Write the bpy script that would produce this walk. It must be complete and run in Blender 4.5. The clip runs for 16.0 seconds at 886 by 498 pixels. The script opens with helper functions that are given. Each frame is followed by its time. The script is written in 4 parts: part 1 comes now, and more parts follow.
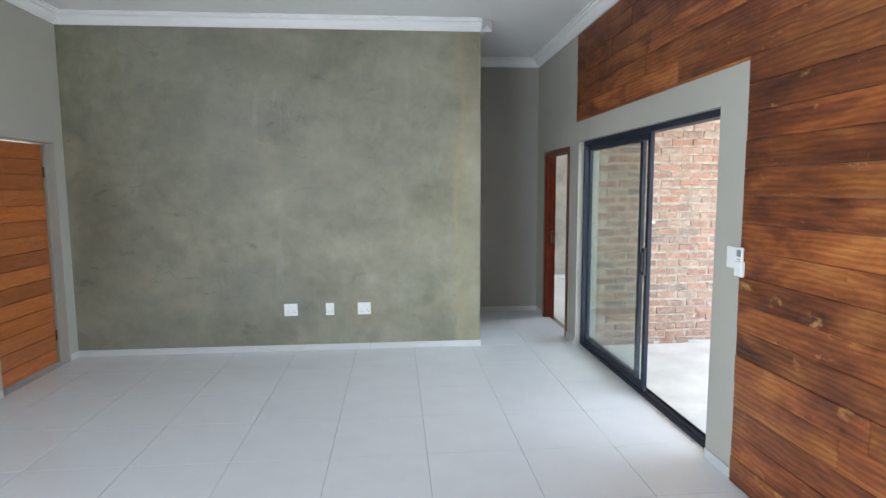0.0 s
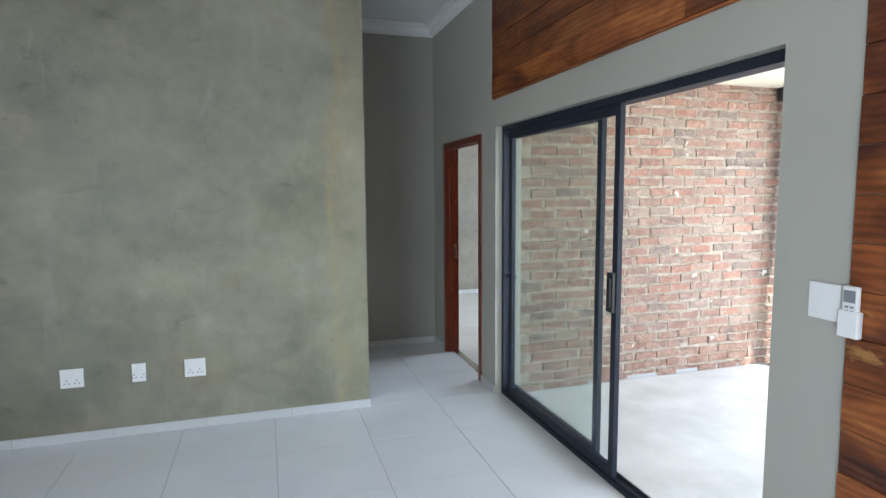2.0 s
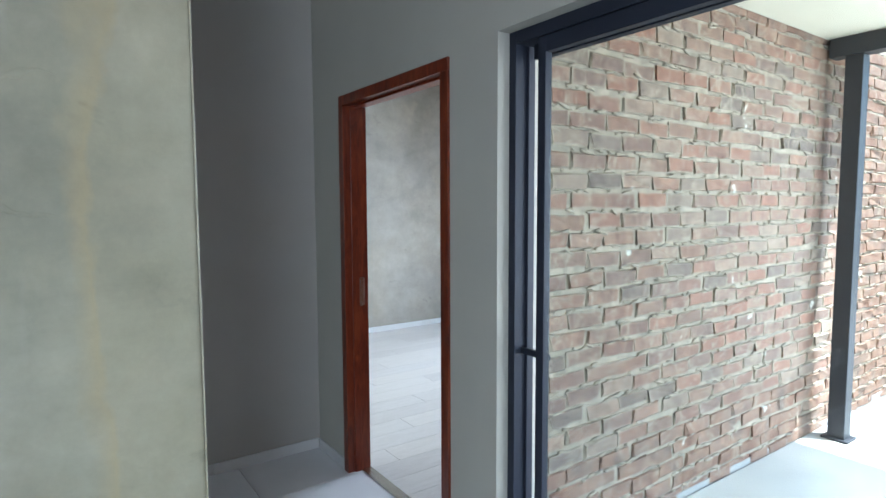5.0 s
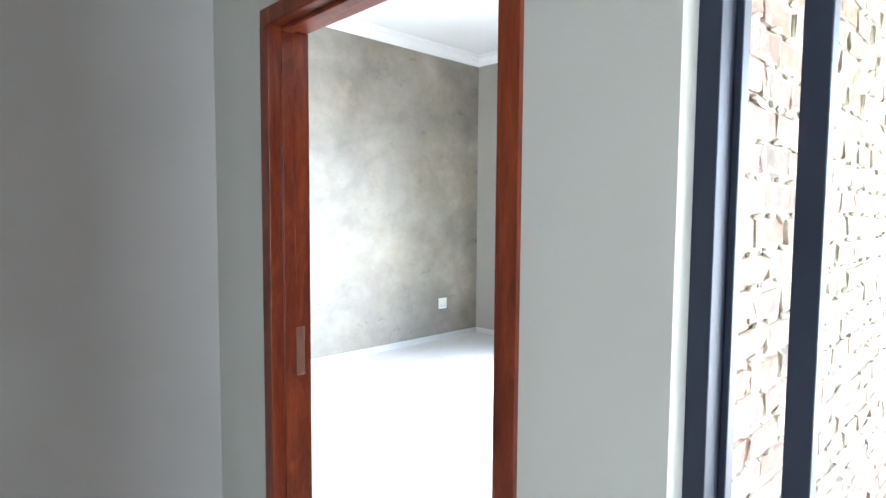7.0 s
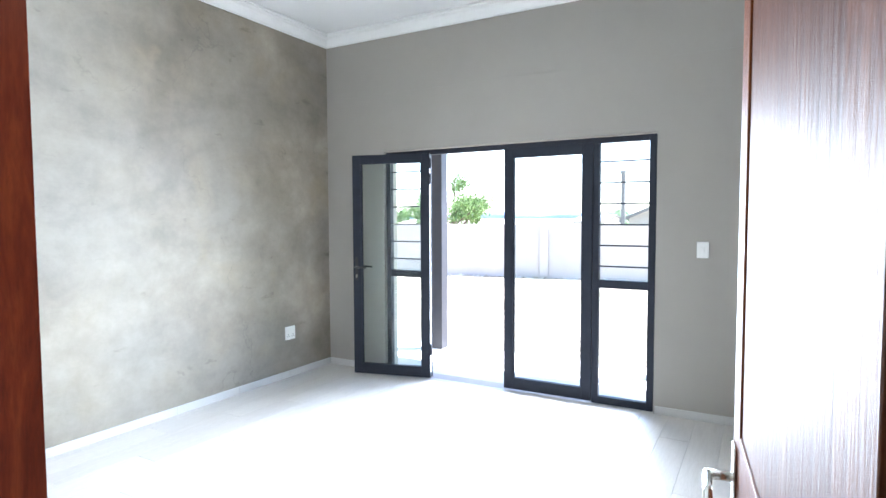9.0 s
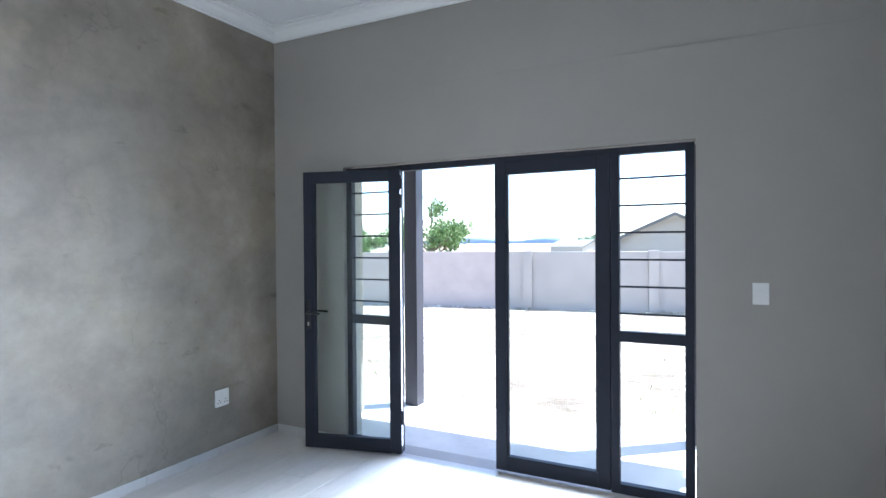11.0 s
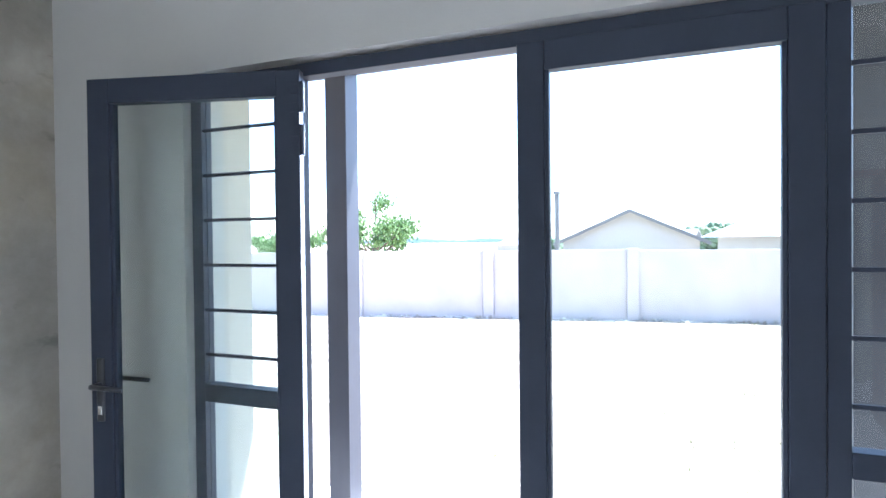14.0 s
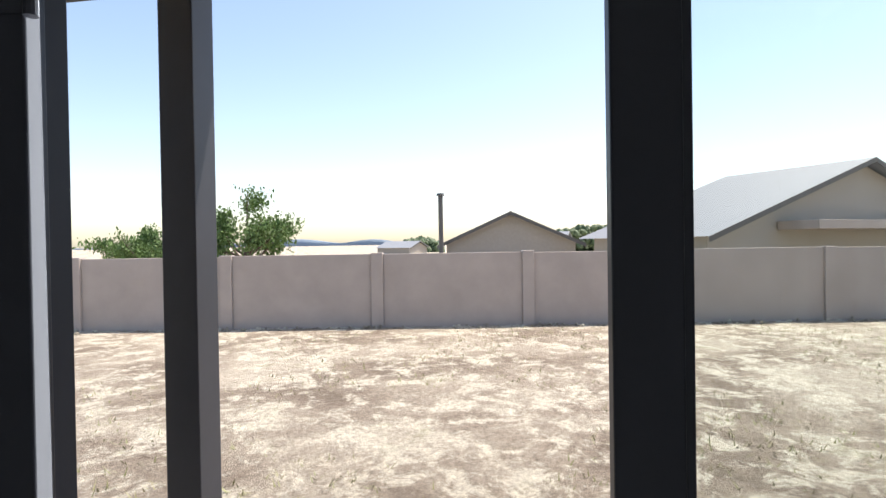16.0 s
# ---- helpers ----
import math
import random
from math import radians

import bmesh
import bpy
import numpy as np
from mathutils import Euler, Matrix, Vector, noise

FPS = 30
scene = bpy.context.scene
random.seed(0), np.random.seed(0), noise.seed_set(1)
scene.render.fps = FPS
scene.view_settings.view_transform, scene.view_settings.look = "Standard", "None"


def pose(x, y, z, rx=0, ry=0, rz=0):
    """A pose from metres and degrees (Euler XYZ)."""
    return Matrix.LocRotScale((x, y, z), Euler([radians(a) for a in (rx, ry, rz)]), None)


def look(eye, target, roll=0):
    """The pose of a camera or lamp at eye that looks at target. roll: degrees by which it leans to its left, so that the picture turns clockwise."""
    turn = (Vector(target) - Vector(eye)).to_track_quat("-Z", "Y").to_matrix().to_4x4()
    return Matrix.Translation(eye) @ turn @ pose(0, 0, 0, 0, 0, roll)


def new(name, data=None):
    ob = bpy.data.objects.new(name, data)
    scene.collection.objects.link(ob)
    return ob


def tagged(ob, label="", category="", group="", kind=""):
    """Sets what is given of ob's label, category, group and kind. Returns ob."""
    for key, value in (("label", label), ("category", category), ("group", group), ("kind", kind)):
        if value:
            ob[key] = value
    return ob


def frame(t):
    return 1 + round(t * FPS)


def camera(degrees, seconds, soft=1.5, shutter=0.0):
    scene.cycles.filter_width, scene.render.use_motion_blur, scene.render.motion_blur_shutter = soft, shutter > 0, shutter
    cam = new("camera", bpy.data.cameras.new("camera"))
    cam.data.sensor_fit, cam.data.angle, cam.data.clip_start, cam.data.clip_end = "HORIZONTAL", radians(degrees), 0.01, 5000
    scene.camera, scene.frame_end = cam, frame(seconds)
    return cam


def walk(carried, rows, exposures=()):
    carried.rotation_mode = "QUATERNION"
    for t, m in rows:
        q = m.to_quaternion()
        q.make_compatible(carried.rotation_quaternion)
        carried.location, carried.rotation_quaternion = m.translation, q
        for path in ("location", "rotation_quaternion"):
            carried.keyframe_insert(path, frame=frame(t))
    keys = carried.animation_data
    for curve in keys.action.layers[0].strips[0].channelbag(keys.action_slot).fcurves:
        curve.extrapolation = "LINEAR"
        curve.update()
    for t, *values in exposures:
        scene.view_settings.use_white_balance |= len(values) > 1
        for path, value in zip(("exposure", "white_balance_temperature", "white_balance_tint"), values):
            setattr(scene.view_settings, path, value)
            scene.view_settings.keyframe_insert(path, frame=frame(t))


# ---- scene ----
cam = camera(75.8, 16.0)
PATH = [
    (0, (0.138, -0.15, 1.667), (0.302, 1.831, 1.453), -0.3),
    (0.5, (0.173, 0.264, 1.666), (0.419, 2.237, 1.451), -0.4),
    (1, (0.213, 0.668, 1.67), (0.598, 2.62, 1.461), -0.3),
    (1.5, (0.268, 1.081, 1.646), (0.798, 2.998, 1.442), -0.4),
    (2, (0.3, 1.509, 1.632), (0.893, 3.408, 1.431), -0.4),
    (2.5, (0.314, 1.944, 1.617), (1.022, 3.805, 1.423), -0.3),
    (3, (0.351, 2.378, 1.611), (1.197, 4.181, 1.423), -0.3),
    (3.2, (0.372, 2.558, 1.605), (1.262, 4.338, 1.414), -0.4),
    (5.5, (0.811, 4.414, 1.503), (1.995, 6.019, 1.358), -0.2),
    (6, (0.955, 4.729, 1.502), (2.178, 6.305, 1.36), -0.3),
    (6.5, (1.04, 5.053, 1.508), (2.329, 6.576, 1.371), -0.2),
    (7, (1.183, 5.284, 1.489), (2.565, 6.723, 1.356), 0.4),
    (7.5, (1.379, 5.55, 1.498), (2.866, 6.881, 1.369), 0.1),
    (8, (1.511, 5.803, 1.505), (3.087, 7.027, 1.374), -0.1),
    (8.5, (1.614, 5.99, 1.508), (3.304, 7.052, 1.383), -0.1),
    (9, (1.781, 6.121, 1.504), (3.52, 7.102, 1.395), -0.2),
    (9.2, (1.856, 6.166, 1.506), (3.603, 7.135, 1.4), -0.3),
    (11.3, (2.93, 6.728, 1.558), (4.712, 7.636, 1.54), -0.5),
    (11.5, (3.067, 6.796, 1.556), (4.85, 7.702, 1.536), -0.6),
    (12, (3.421, 6.956, 1.533), (5.206, 7.859, 1.515), -0.7),
    (12.5, (3.765, 7.129, 1.517), (5.562, 8.007, 1.503), -0.8),
    (13, (4.065, 7.341, 1.509), (5.878, 8.186, 1.496), -0.7),
    (13.5, (4.360, 7.526, 1.506), (6.198, 8.315, 1.487), -0.6),
    (14, (4.712, 7.674, 1.523), (6.571, 8.411, 1.498), -0.6),
    (14.5, (4.975, 7.805, 1.523), (6.844, 8.517, 1.495), -1.0),
    (15, (5.205, 7.946, 1.520), (7.113, 8.544, 1.493), -0.9),
    (15.5, (5.425, 8.062, 1.520), (7.370, 8.528, 1.494), -0.9),
    (16, (5.660, 8.166, 1.520), (7.632, 8.496, 1.499), -0.9),
]
walk(cam, [(t, look(eye, target, roll)) for t, eye, target, roll in PATH],
     exposures=[(0.0, 2.2, 6150, 10), (1.5, 2.02, 6050, 10), (3.0, 1.78, 6000, 10), (5.5, 2.5, 5650, 11), (7.0, 3.5, 5900, 12), (8.5, 3.6, 6000, 12), (9.0, 3.1, 5850, 13), (9.2, 2.95, 5800, 13),
                (11.3, 2.2, 5500, 14), (12.5, 2.95, 5450, 14), (14.5, 3.0, 5400, 14), (15.5, 2.7, 5600, 12), (15.8, 1.15, 6700, 13), (16.0, 0.82, 6900, 14)])

# ---- world and light ----
world = bpy.data.worlds.new("world")
scene.world = world
world.use_nodes = True
wn = world.node_tree
sky = wn.nodes.new("ShaderNodeTexSky")
sky.sky_type = "NISHITA"
sky.sun_disc = False
sky.sun_elevation = radians(63.6)
sky.sun_rotation = radians(140.4)
wn.links.new(sky.outputs[0], wn.nodes["Background"].inputs[0])
wn.nodes["Background"].inputs[1].default_value = 0.15


def lamp_sun(name, strength, angle, toward, colour):
    data = bpy.data.lights.new(name, "SUN")
    data.energy, data.angle, data.color = strength, radians(angle), colour
    ob = new(name, data)
    ob.matrix_world = look(toward, (0, 0, 0))
    return ob


def lamp_area(name, eye, target, w, h, power, colour=(0.85, 0.93, 1.0), spread=180):
    data = bpy.data.lights.new(name, "AREA")
    data.shape, data.size, data.size_y, data.energy, data.color = "RECTANGLE", w, h, power, colour
    data.spread = radians(spread)
    ob = new(name, data)
    ob.matrix_world = look(eye, target)
    return ob


lamp_sun("sun", 4.6, 0.5, (3.8, -4.6, 12.0), (1.0, 0.95, 0.87))
LX_OPEN = -3.15
# area lamps standing in for daylight through the door openings
lamp_area("daylight_bedroom_doors", (6.315, 7.9, 1.06), (3.2, 7.92, 1.04), 1.85, 2.0, 36, spread=115)
lamp_area("daylight_patio_door", (4.75, 3.6, 1.2), (2.0, 4.4, 0.7), 3.4, 2.3, 36)
# lamp added at an assumed, unseen west opening to light the living room
lamp_area("fill_assumed_west_opening", (LX_OPEN, -1.9, 1.3), (0.5, 0.6, 1.2), 3.2, 2.2, 78)

# ---- materials ----


def material(name):
    m = bpy.data.materials.new(name)
    m.use_nodes = True
    return m, m.node_tree, m.node_tree.nodes["Principled BSDF"]


def coords(nt, scale=(1, 1, 1), shift=False):
    tc = nt.nodes.new("ShaderNodeTexCoord")
    mp = nt.nodes.new("ShaderNodeMapping")
    mp.inputs["Scale"].default_value = scale
    nt.links.new(tc.outputs["Object"], mp.inputs["Vector"])
    if shift:
        info = nt.nodes.new("ShaderNodeObjectInfo")
        mul = nt.nodes.new("ShaderNodeVectorMath")
        mul.operation = "SCALE"
        mul.inputs[0].default_value = (37.0, 53.0, 71.0)
        nt.links.new(info.outputs["Random"], mul.inputs["Scale"])
        nt.links.new(mul.outputs[0], mp.inputs["Location"])
    return mp.outputs[0]


def tex_noise(nt, vec, scale, detail=6, rough=0.6, distort=0.0):
    n = nt.nodes.new("ShaderNodeTexNoise")
    n.inputs["Scale"].default_value = scale
    n.inputs["Detail"].default_value = detail
    n.inputs["Roughness"].default_value = rough
    n.inputs["Distortion"].default_value = distort
    nt.links.new(vec, n.inputs["Vector"])
    return n.outputs["Fac"]


def ramp(nt, fac, stops):
    r = nt.nodes.new("ShaderNodeValToRGB")
    els = r.color_ramp.elements
    while len(els) < len(stops):
        els.new(0.5)
    for e, (p, c) in zip(els, stops):
        e.position, e.color = p, (c[0], c[1], c[2], 1)
    nt.links.new(fac, r.inputs[0])
    return r.outputs[0]


def blend(nt, a, b, fac, mode="MIX"):
    m = nt.nodes.new("ShaderNodeMix")
    m.data_type, m.blend_type = "RGBA", mode
    for sock, v in ((m.inputs[0], fac), (m.inputs[6], a), (m.inputs[7], b)):
        if isinstance(v, (int, float)):
            sock.default_value = v
        elif isinstance(v, tuple):
            sock.default_value = (v[0], v[1], v[2], 1)
        else:
            nt.links.new(v, sock)
    return m.outputs[2]


def relief(nt, p, fac, strength=0.2, distance=0.01):
    b = nt.nodes.new("ShaderNodeBump")
    b.inputs["Strength"].default_value = strength
    b.inputs["Distance"].default_value = distance
    nt.links.new(fac, b.inputs["Height"])
    nt.links.new(b.outputs[0], p.inputs["Normal"])


def mat_plain(name, col, rough=0.6, metal=0.0, vary=0.06, scale=6.0, bump=0.08, grain=90.0):
    m, nt, p = material(name)
    v = coords(nt)
    lo = tuple(c * (1 - vary) for c in col)
    hi = tuple(min(1, c * (1 + vary)) for c in col)
    c = ramp(nt, tex_noise(nt, v, scale), [(0.3, lo), (0.7, hi)])
    nt.links.new(c, p.inputs["Base Color"])
    p.inputs["Roughness"].default_value = rough
    p.inputs["Metallic"].default_value = metal
    if bump:
        relief(nt, p, tex_noise(nt, v, grain, 4), bump, 0.004)
    return m


def mat_screed(name, a, b, c, stain, rough=0.5, runs=None):
    """Polished cement screed with trowel clouds, stains and a few hair cracks."""
    m, nt, p = material(name)
    v = coords(nt)
    cloud = tex_noise(nt, v, 0.8, 8, 0.6, 0.15)
    base = ramp(nt, cloud, [(0.36, a), (0.5, b), (0.63, c)])
    v2 = coords(nt, (1.3, 1.3, 1))
    sweep = ramp(nt, tex_noise(nt, v2, 1.5, 9, 0.6, 0.2), [(0.3, (0.72, 0.74, 0.72)), (0.5, (1, 1, 1)), (0.72, (1.22, 1.2, 1.16))])
    col = blend(nt, base, sweep, 0.75, "MULTIPLY")
    patch = ramp(nt, tex_noise(nt, v, 1.7, 5, 0.5, 0.4), [(0.55, (0, 0, 0)), (0.72, (1, 1, 1))])
    col = blend(nt, col, stain, patch)
    cool = ramp(nt, tex_noise(nt, v, 0.62, 4, 0.55, 0.3), [(0.47, (0, 0, 0)), (0.62, (0.75, 0.75, 0.75))])
    col = blend(nt, col, tuple(k * f for k, f in zip(b, (0.92, 0.96, 1.04))), cool)
    band = ramp(nt, tex_noise(nt, coords(nt, (1, 1, 1.9)), 1.4, 8, 0.66, 0.6), [(0.36, (0.80, 0.80, 0.79)), (0.5, (1, 1, 1)), (0.66, (1.17, 1.16, 1.13))])
    col = blend(nt, col, band, 0.45, "MULTIPLY")
    if runs is not None:
        sep = nt.nodes.new("ShaderNodeSeparateXYZ")
        nt.links.new(v, sep.inputs[0])
        off = nt.nodes.new("ShaderNodeMath")
        off.operation = "MULTIPLY_ADD"
        off.inputs[1].default_value = 0.34
        nt.links.new(tex_noise(nt, coords(nt, (1, 1, 0.55)), 3.0, 6, 0.6), off.inputs[0])
        nt.links.new(sep.outputs["X"], off.inputs[2])
        edge = ramp(nt, off.outputs[0], [(runs - 0.03, (0, 0, 0)), (runs + 0.04, (0.5, 0.5, 0.5)), (runs + 0.06, (0.12, 0.12, 0.12))])
        col = blend(nt, col, (0.33, 0.255, 0.125), edge)
        smear = ramp(nt, tex_noise(nt, coords(nt, (2.2, 2.2, 0.5)), 2.0, 5, 0.6, 0.5), [(0.6, (0, 0, 0)), (0.72, (0.3, 0.3, 0.3))])
        col = blend(nt, col, (0.36, 0.35, 0.31), smear)
    pits = ramp(nt, tex_noise(nt, coords(nt, (1, 1, 2.2)), 3.4, 4, 0.6, 0.3), [(0.26, (0.62, 0.61, 0.58)), (0.36, (1, 1, 1))])
    col = blend(nt, col, pits, 0.8, "MULTIPLY")
    fine = ramp(nt, tex_noise(nt, v, 7, 10, 0.72), [(0.3, (0.84, 0.84, 0.84)), (0.7, (1.12, 1.12, 1.12))])
    col = blend(nt, col, fine, 0.8, "MULTIPLY")
    vor = nt.nodes.new("ShaderNodeTexVoronoi")
    vor.feature = "DISTANCE_TO_EDGE"
    vor.inputs["Scale"].default_value = 0.55
    warp = nt.nodes.new("ShaderNodeVectorMath")
    warp.operation = "ADD"
    nz = nt.nodes.new("ShaderNodeTexNoise")
    nz.inputs["Scale"].default_value = 3.0
    nz.inputs["Detail"].default_value = 6
    nt.links.new(v, nz.inputs["Vector"])
    nt.links.new(v, warp.inputs[0])
    nt.links.new(nz.outputs["Color"], warp.inputs[1])
    nt.links.new(warp.outputs[0], vor.inputs["Vector"])
    crack = ramp(nt, vor.outputs["Distance"], [(0.0, (1, 1, 1)), (0.006, (0, 0, 0))])
    some = ramp(nt, tex_noise(nt, v, 1.3, 2), [(0.52, (0, 0, 0)), (0.62, (0.32, 0.32, 0.32))])
    col = blend(nt, col, (0.09, 0.085, 0.07), blend(nt, crack, some, 1.0, "MULTIPLY"))
    nt.links.new(col, p.inputs["Base Color"])
    r = ramp(nt, cloud, [(0.3, (rough - 0.12,) * 3), (0.7, (rough + 0.12,) * 3)])
    nt.links.new(r, p.inputs["Roughness"])
    relief(nt, p, tex_noise(nt, v, 5, 8, 0.7), 0.12, 0.02)
    return m


def mat_wood(name, stops, along="y", rough=0.45, stretch=9.0, knots=True, scale=3.0, bump=0.25, tones=0.9, fines=0.8):
    """Stained timber: grain drawn out along one axis, with knots and a tone of its own for every board."""
    m, nt, p = material(name)
    s = {"x": (1, stretch, stretch), "y": (stretch, 1, stretch), "z": (stretch, stretch, 1)}[along]
    v = coords(nt, s, shift=True)
    grain = tex_noise(nt, v, scale, 9, 0.68, 1.4)
    col = ramp(nt, grain, stops)
    fine = tex_noise(nt, v, scale * 9, 5, 0.7)
    col = blend(nt, col, ramp(nt, fine, [(0.3, (0.62, 0.6, 0.58)), (0.7, (1.18, 1.18, 1.18))]), fines, "MULTIPLY")
    info = nt.nodes.new("ShaderNodeObjectInfo")
    tone = ramp(nt, info.outputs["Random"], [(0.0, (0.66, 0.62, 0.6)), (0.5, (1, 1, 1)), (1.0, (1.25, 1.2, 1.1))])
    col = blend(nt, col, tone, tones, "MULTIPLY")
    if knots:
        v3 = coords(nt, tuple(1.0 if k == 1 else 2.2 for k in s), shift=True)
        vor = nt.nodes.new("ShaderNodeTexVoronoi")
        vor.inputs["Scale"].default_value = 3.2
        nt.links.new(v3, vor.inputs["Vector"])
        k = ramp(nt, vor.outputs["Distance"], [(0.03, (1, 1, 1)), (0.10, (0, 0, 0))])
        col = blend(nt, col, tuple(min(1, c * 1.9) for c in stops[-1][1]), blend(nt, k, (0.4, 0.4, 0.4), 1.0, "MULTIPLY"))
    nt.links.new(col, p.inputs["Base Color"])
    p.inputs["Roughness"].default_value = rough
    relief(nt, p, grain, bump, 0.006)
    return m


def mat_clad(name):
    """Rough-sawn pine under a patchy red-brown stain, with rubbed pale spots, knots and ring grain."""
    m, nt, p = material(name)
    v = coords(nt, (1, 0.20, 1), shift=True)
    rings = nt.nodes.new("ShaderNodeTexWave")
    rings.wave_type, rings.bands_direction = "BANDS", "Z"
    rings.inputs["Scale"].default_value = 11.0
    rings.inputs["Distortion"].default_value = 7.0
    rings.inputs["Detail"].default_value = 3.0
    rings.inputs["Detail Scale"].default_value = 1.3
    nt.links.new(v, rings.inputs["Vector"])
    stain = ramp(nt, tex_noise(nt, coords(nt, (1, 0.35, 1), shift=True), 5.0, 7, 0.62, 0.6),
                 [(0.3, (0.055, 0.013, 0.005)), (0.42, (0.135, 0.036, 0.011)), (0.54, (0.24, 0.072, 0.018)), (0.68, (0.36, 0.135, 0.036))])
    col = blend(nt, stain, ramp(nt, rings.outputs["Fac"], [(0.1, (0.66, 0.6, 0.56)), (0.6, (1.05, 1.04, 1.0)), (0.95, (1.28, 1.25, 1.15))]), 0.55, "MULTIPLY")
    fibre = tex_noise(nt, coords(nt, (1, 0.10, 1), shift=True), 70, 5, 0.7)
    col = blend(nt, col, ramp(nt, fibre, [(0.3, (0.72, 0.7, 0.68)), (0.7, (1.16, 1.16, 1.14))]), 0.8, "MULTIPLY")
    info = nt.nodes.new("ShaderNodeObjectInfo")
    tone = ramp(nt, info.outputs["Random"], [(0.0, (0.60, 0.56, 0.54)), (0.5, (1, 1, 1)), (1.0, (1.3, 1.28, 1.2))])
    col = blend(nt, col, tone, 0.9, "MULTIPLY")
    vor = nt.nodes.new("ShaderNodeTexVoronoi")
    vor.inputs["Scale"].default_value = 3.6
    nt.links.new(coords(nt, (1, 0.75, 1.3), shift=True), vor.inputs["Vector"])
    knot = ramp(nt, vor.outputs["Distance"], [(0.035, (0.8, 0.8, 0.8)), (0.075, (0.25, 0.25, 0.25)), (0.13, (0, 0, 0))])
    col = blend(nt, col, (0.05, 0.014, 0.006), knot)
    scuff = tex_noise(nt, coords(nt, (1, 0.55, 1), shift=True), 9.0, 6, 0.66, 0.3)
    col = blend(nt, col, (0.46, 0.235, 0.07), ramp(nt, scuff, [(0.625, (0, 0, 0)), (0.70, (0.7, 0.7, 0.7))]))
    nt.links.new(col, p.inputs["Base Color"])
    nt.links.new(ramp(nt, scuff, [(0.3, (0.38, 0.38, 0.38)), (0.7, (0.6, 0.6, 0.6))]), p.inputs["Roughness"])
    relief(nt, p, blend(nt, rings.outputs["Fac"], fibre, 0.4), 0.35, 0.006)
    return m


def mat_brick(name, smeared=True):
    """Stock brick with a tone of its own; mortar is smeared over the rim of each face."""
    m, nt, p = material(name)
    v = coords(nt, shift=True)
    info = nt.nodes.new("ShaderNodeObjectInfo")
    tone = ramp(nt, info.outputs["Random"], [(0.0, (0.26, 0.145, 0.11)), (0.2, (0.29, 0.185, 0.14)), (0.4, (0.225, 0.15, 0.125)), (0.55, (0.31, 0.155, 0.11)),
                                            (0.8, (0.32, 0.235, 0.185)), (1.0, (0.185, 0.14, 0.12))])
    if not smeared:
        tone = ramp(nt, tex_noise(nt, v, 4.5, 2, 0.5), [(0.35, (0.23, 0.125, 0.09)), (0.5, (0.31, 0.19, 0.14)), (0.65, (0.2, 0.14, 0.115))])
    cloud = ramp(nt, tex_noise(nt, v, 14, 5, 0.6), [(0.3, (0.72, 0.70, 0.70)), (0.7, (1.22, 1.2, 1.15))])
    tone = blend(nt, tone, cloud, 0.9, "MULTIPLY")
    dust = ramp(nt, tex_noise(nt, v, 11, 9, 0.75, 1.2), [(0.52, (0, 0, 0)), (0.66, (0.7, 0.7, 0.7))])
    col = blend(nt, tone, (0.46, 0.38, 0.30), dust)
    if smeared:
        own = coords(nt)
        sep = nt.nodes.new("ShaderNodeSeparateXYZ")
        nt.links.new(own, sep.inputs[0])
        far = []
        for axis, half in (("X", 0.108), ("Z", 0.0345)):
            ab = nt.nodes.new("ShaderNodeMath")
            ab.operation = "ABSOLUTE"
            nt.links.new(sep.outputs[axis], ab.inputs[0])
            gap = nt.nodes.new("ShaderNodeMath")
            gap.operation = "SUBTRACT"
            gap.inputs[0].default_value = half
            nt.links.new(ab.outputs[0], gap.inputs[1])
            far.append(gap.outputs[0])
        near = nt.nodes.new("ShaderNodeMath")
        near.operation = "MINIMUM"
        nt.links.new(far[0], near.inputs[0])
        nt.links.new(far[1], near.inputs[1])
        wob = nt.nodes.new("ShaderNodeMath")
        wob.operation = "MULTIPLY_ADD"
        wob.inputs[1].default_value, wob.inputs[2].default_value = 0.055, -0.0225
        nt.links.new(tex_noise(nt, v, 16, 6, 0.7), wob.inputs[0])
        add = nt.nodes.new("ShaderNodeMath")
        add.operation = "ADD"
        nt.links.new(near.outputs[0], add.inputs[0])
        nt.links.new(wob.outputs[0], add.inputs[1])
        rim = ramp(nt, add.outputs[0], [(0.007, (0.85, 0.85, 0.85)), (0.013, (0, 0, 0))])
        col = blend(nt, col, (0.385, 0.32, 0.25), rim)
    splash = ramp(nt, tex_noise(nt, v, 7.0, 3, 0.5), [(0.70, (0, 0, 0)), (0.73, (0.9, 0.9, 0.9))])
    col = blend(nt, col, (0.66, 0.62, 0.55), splash)
    col = blend(nt, col, ramp(nt, tex_noise(nt, v, 60, 5, 0.7), [(0.3, (0.74, 0.74, 0.74)), (0.7, (1.15, 1.15, 1.15))]), 0.8, "MULTIPLY")
    nt.links.new(col, p.inputs["Base Color"])
    p.inputs["Roughness"].default_value = 0.9
    relief(nt, p, tex_noise(nt, v, 40, 8, 0.7), 0.6, 0.012)
    return m


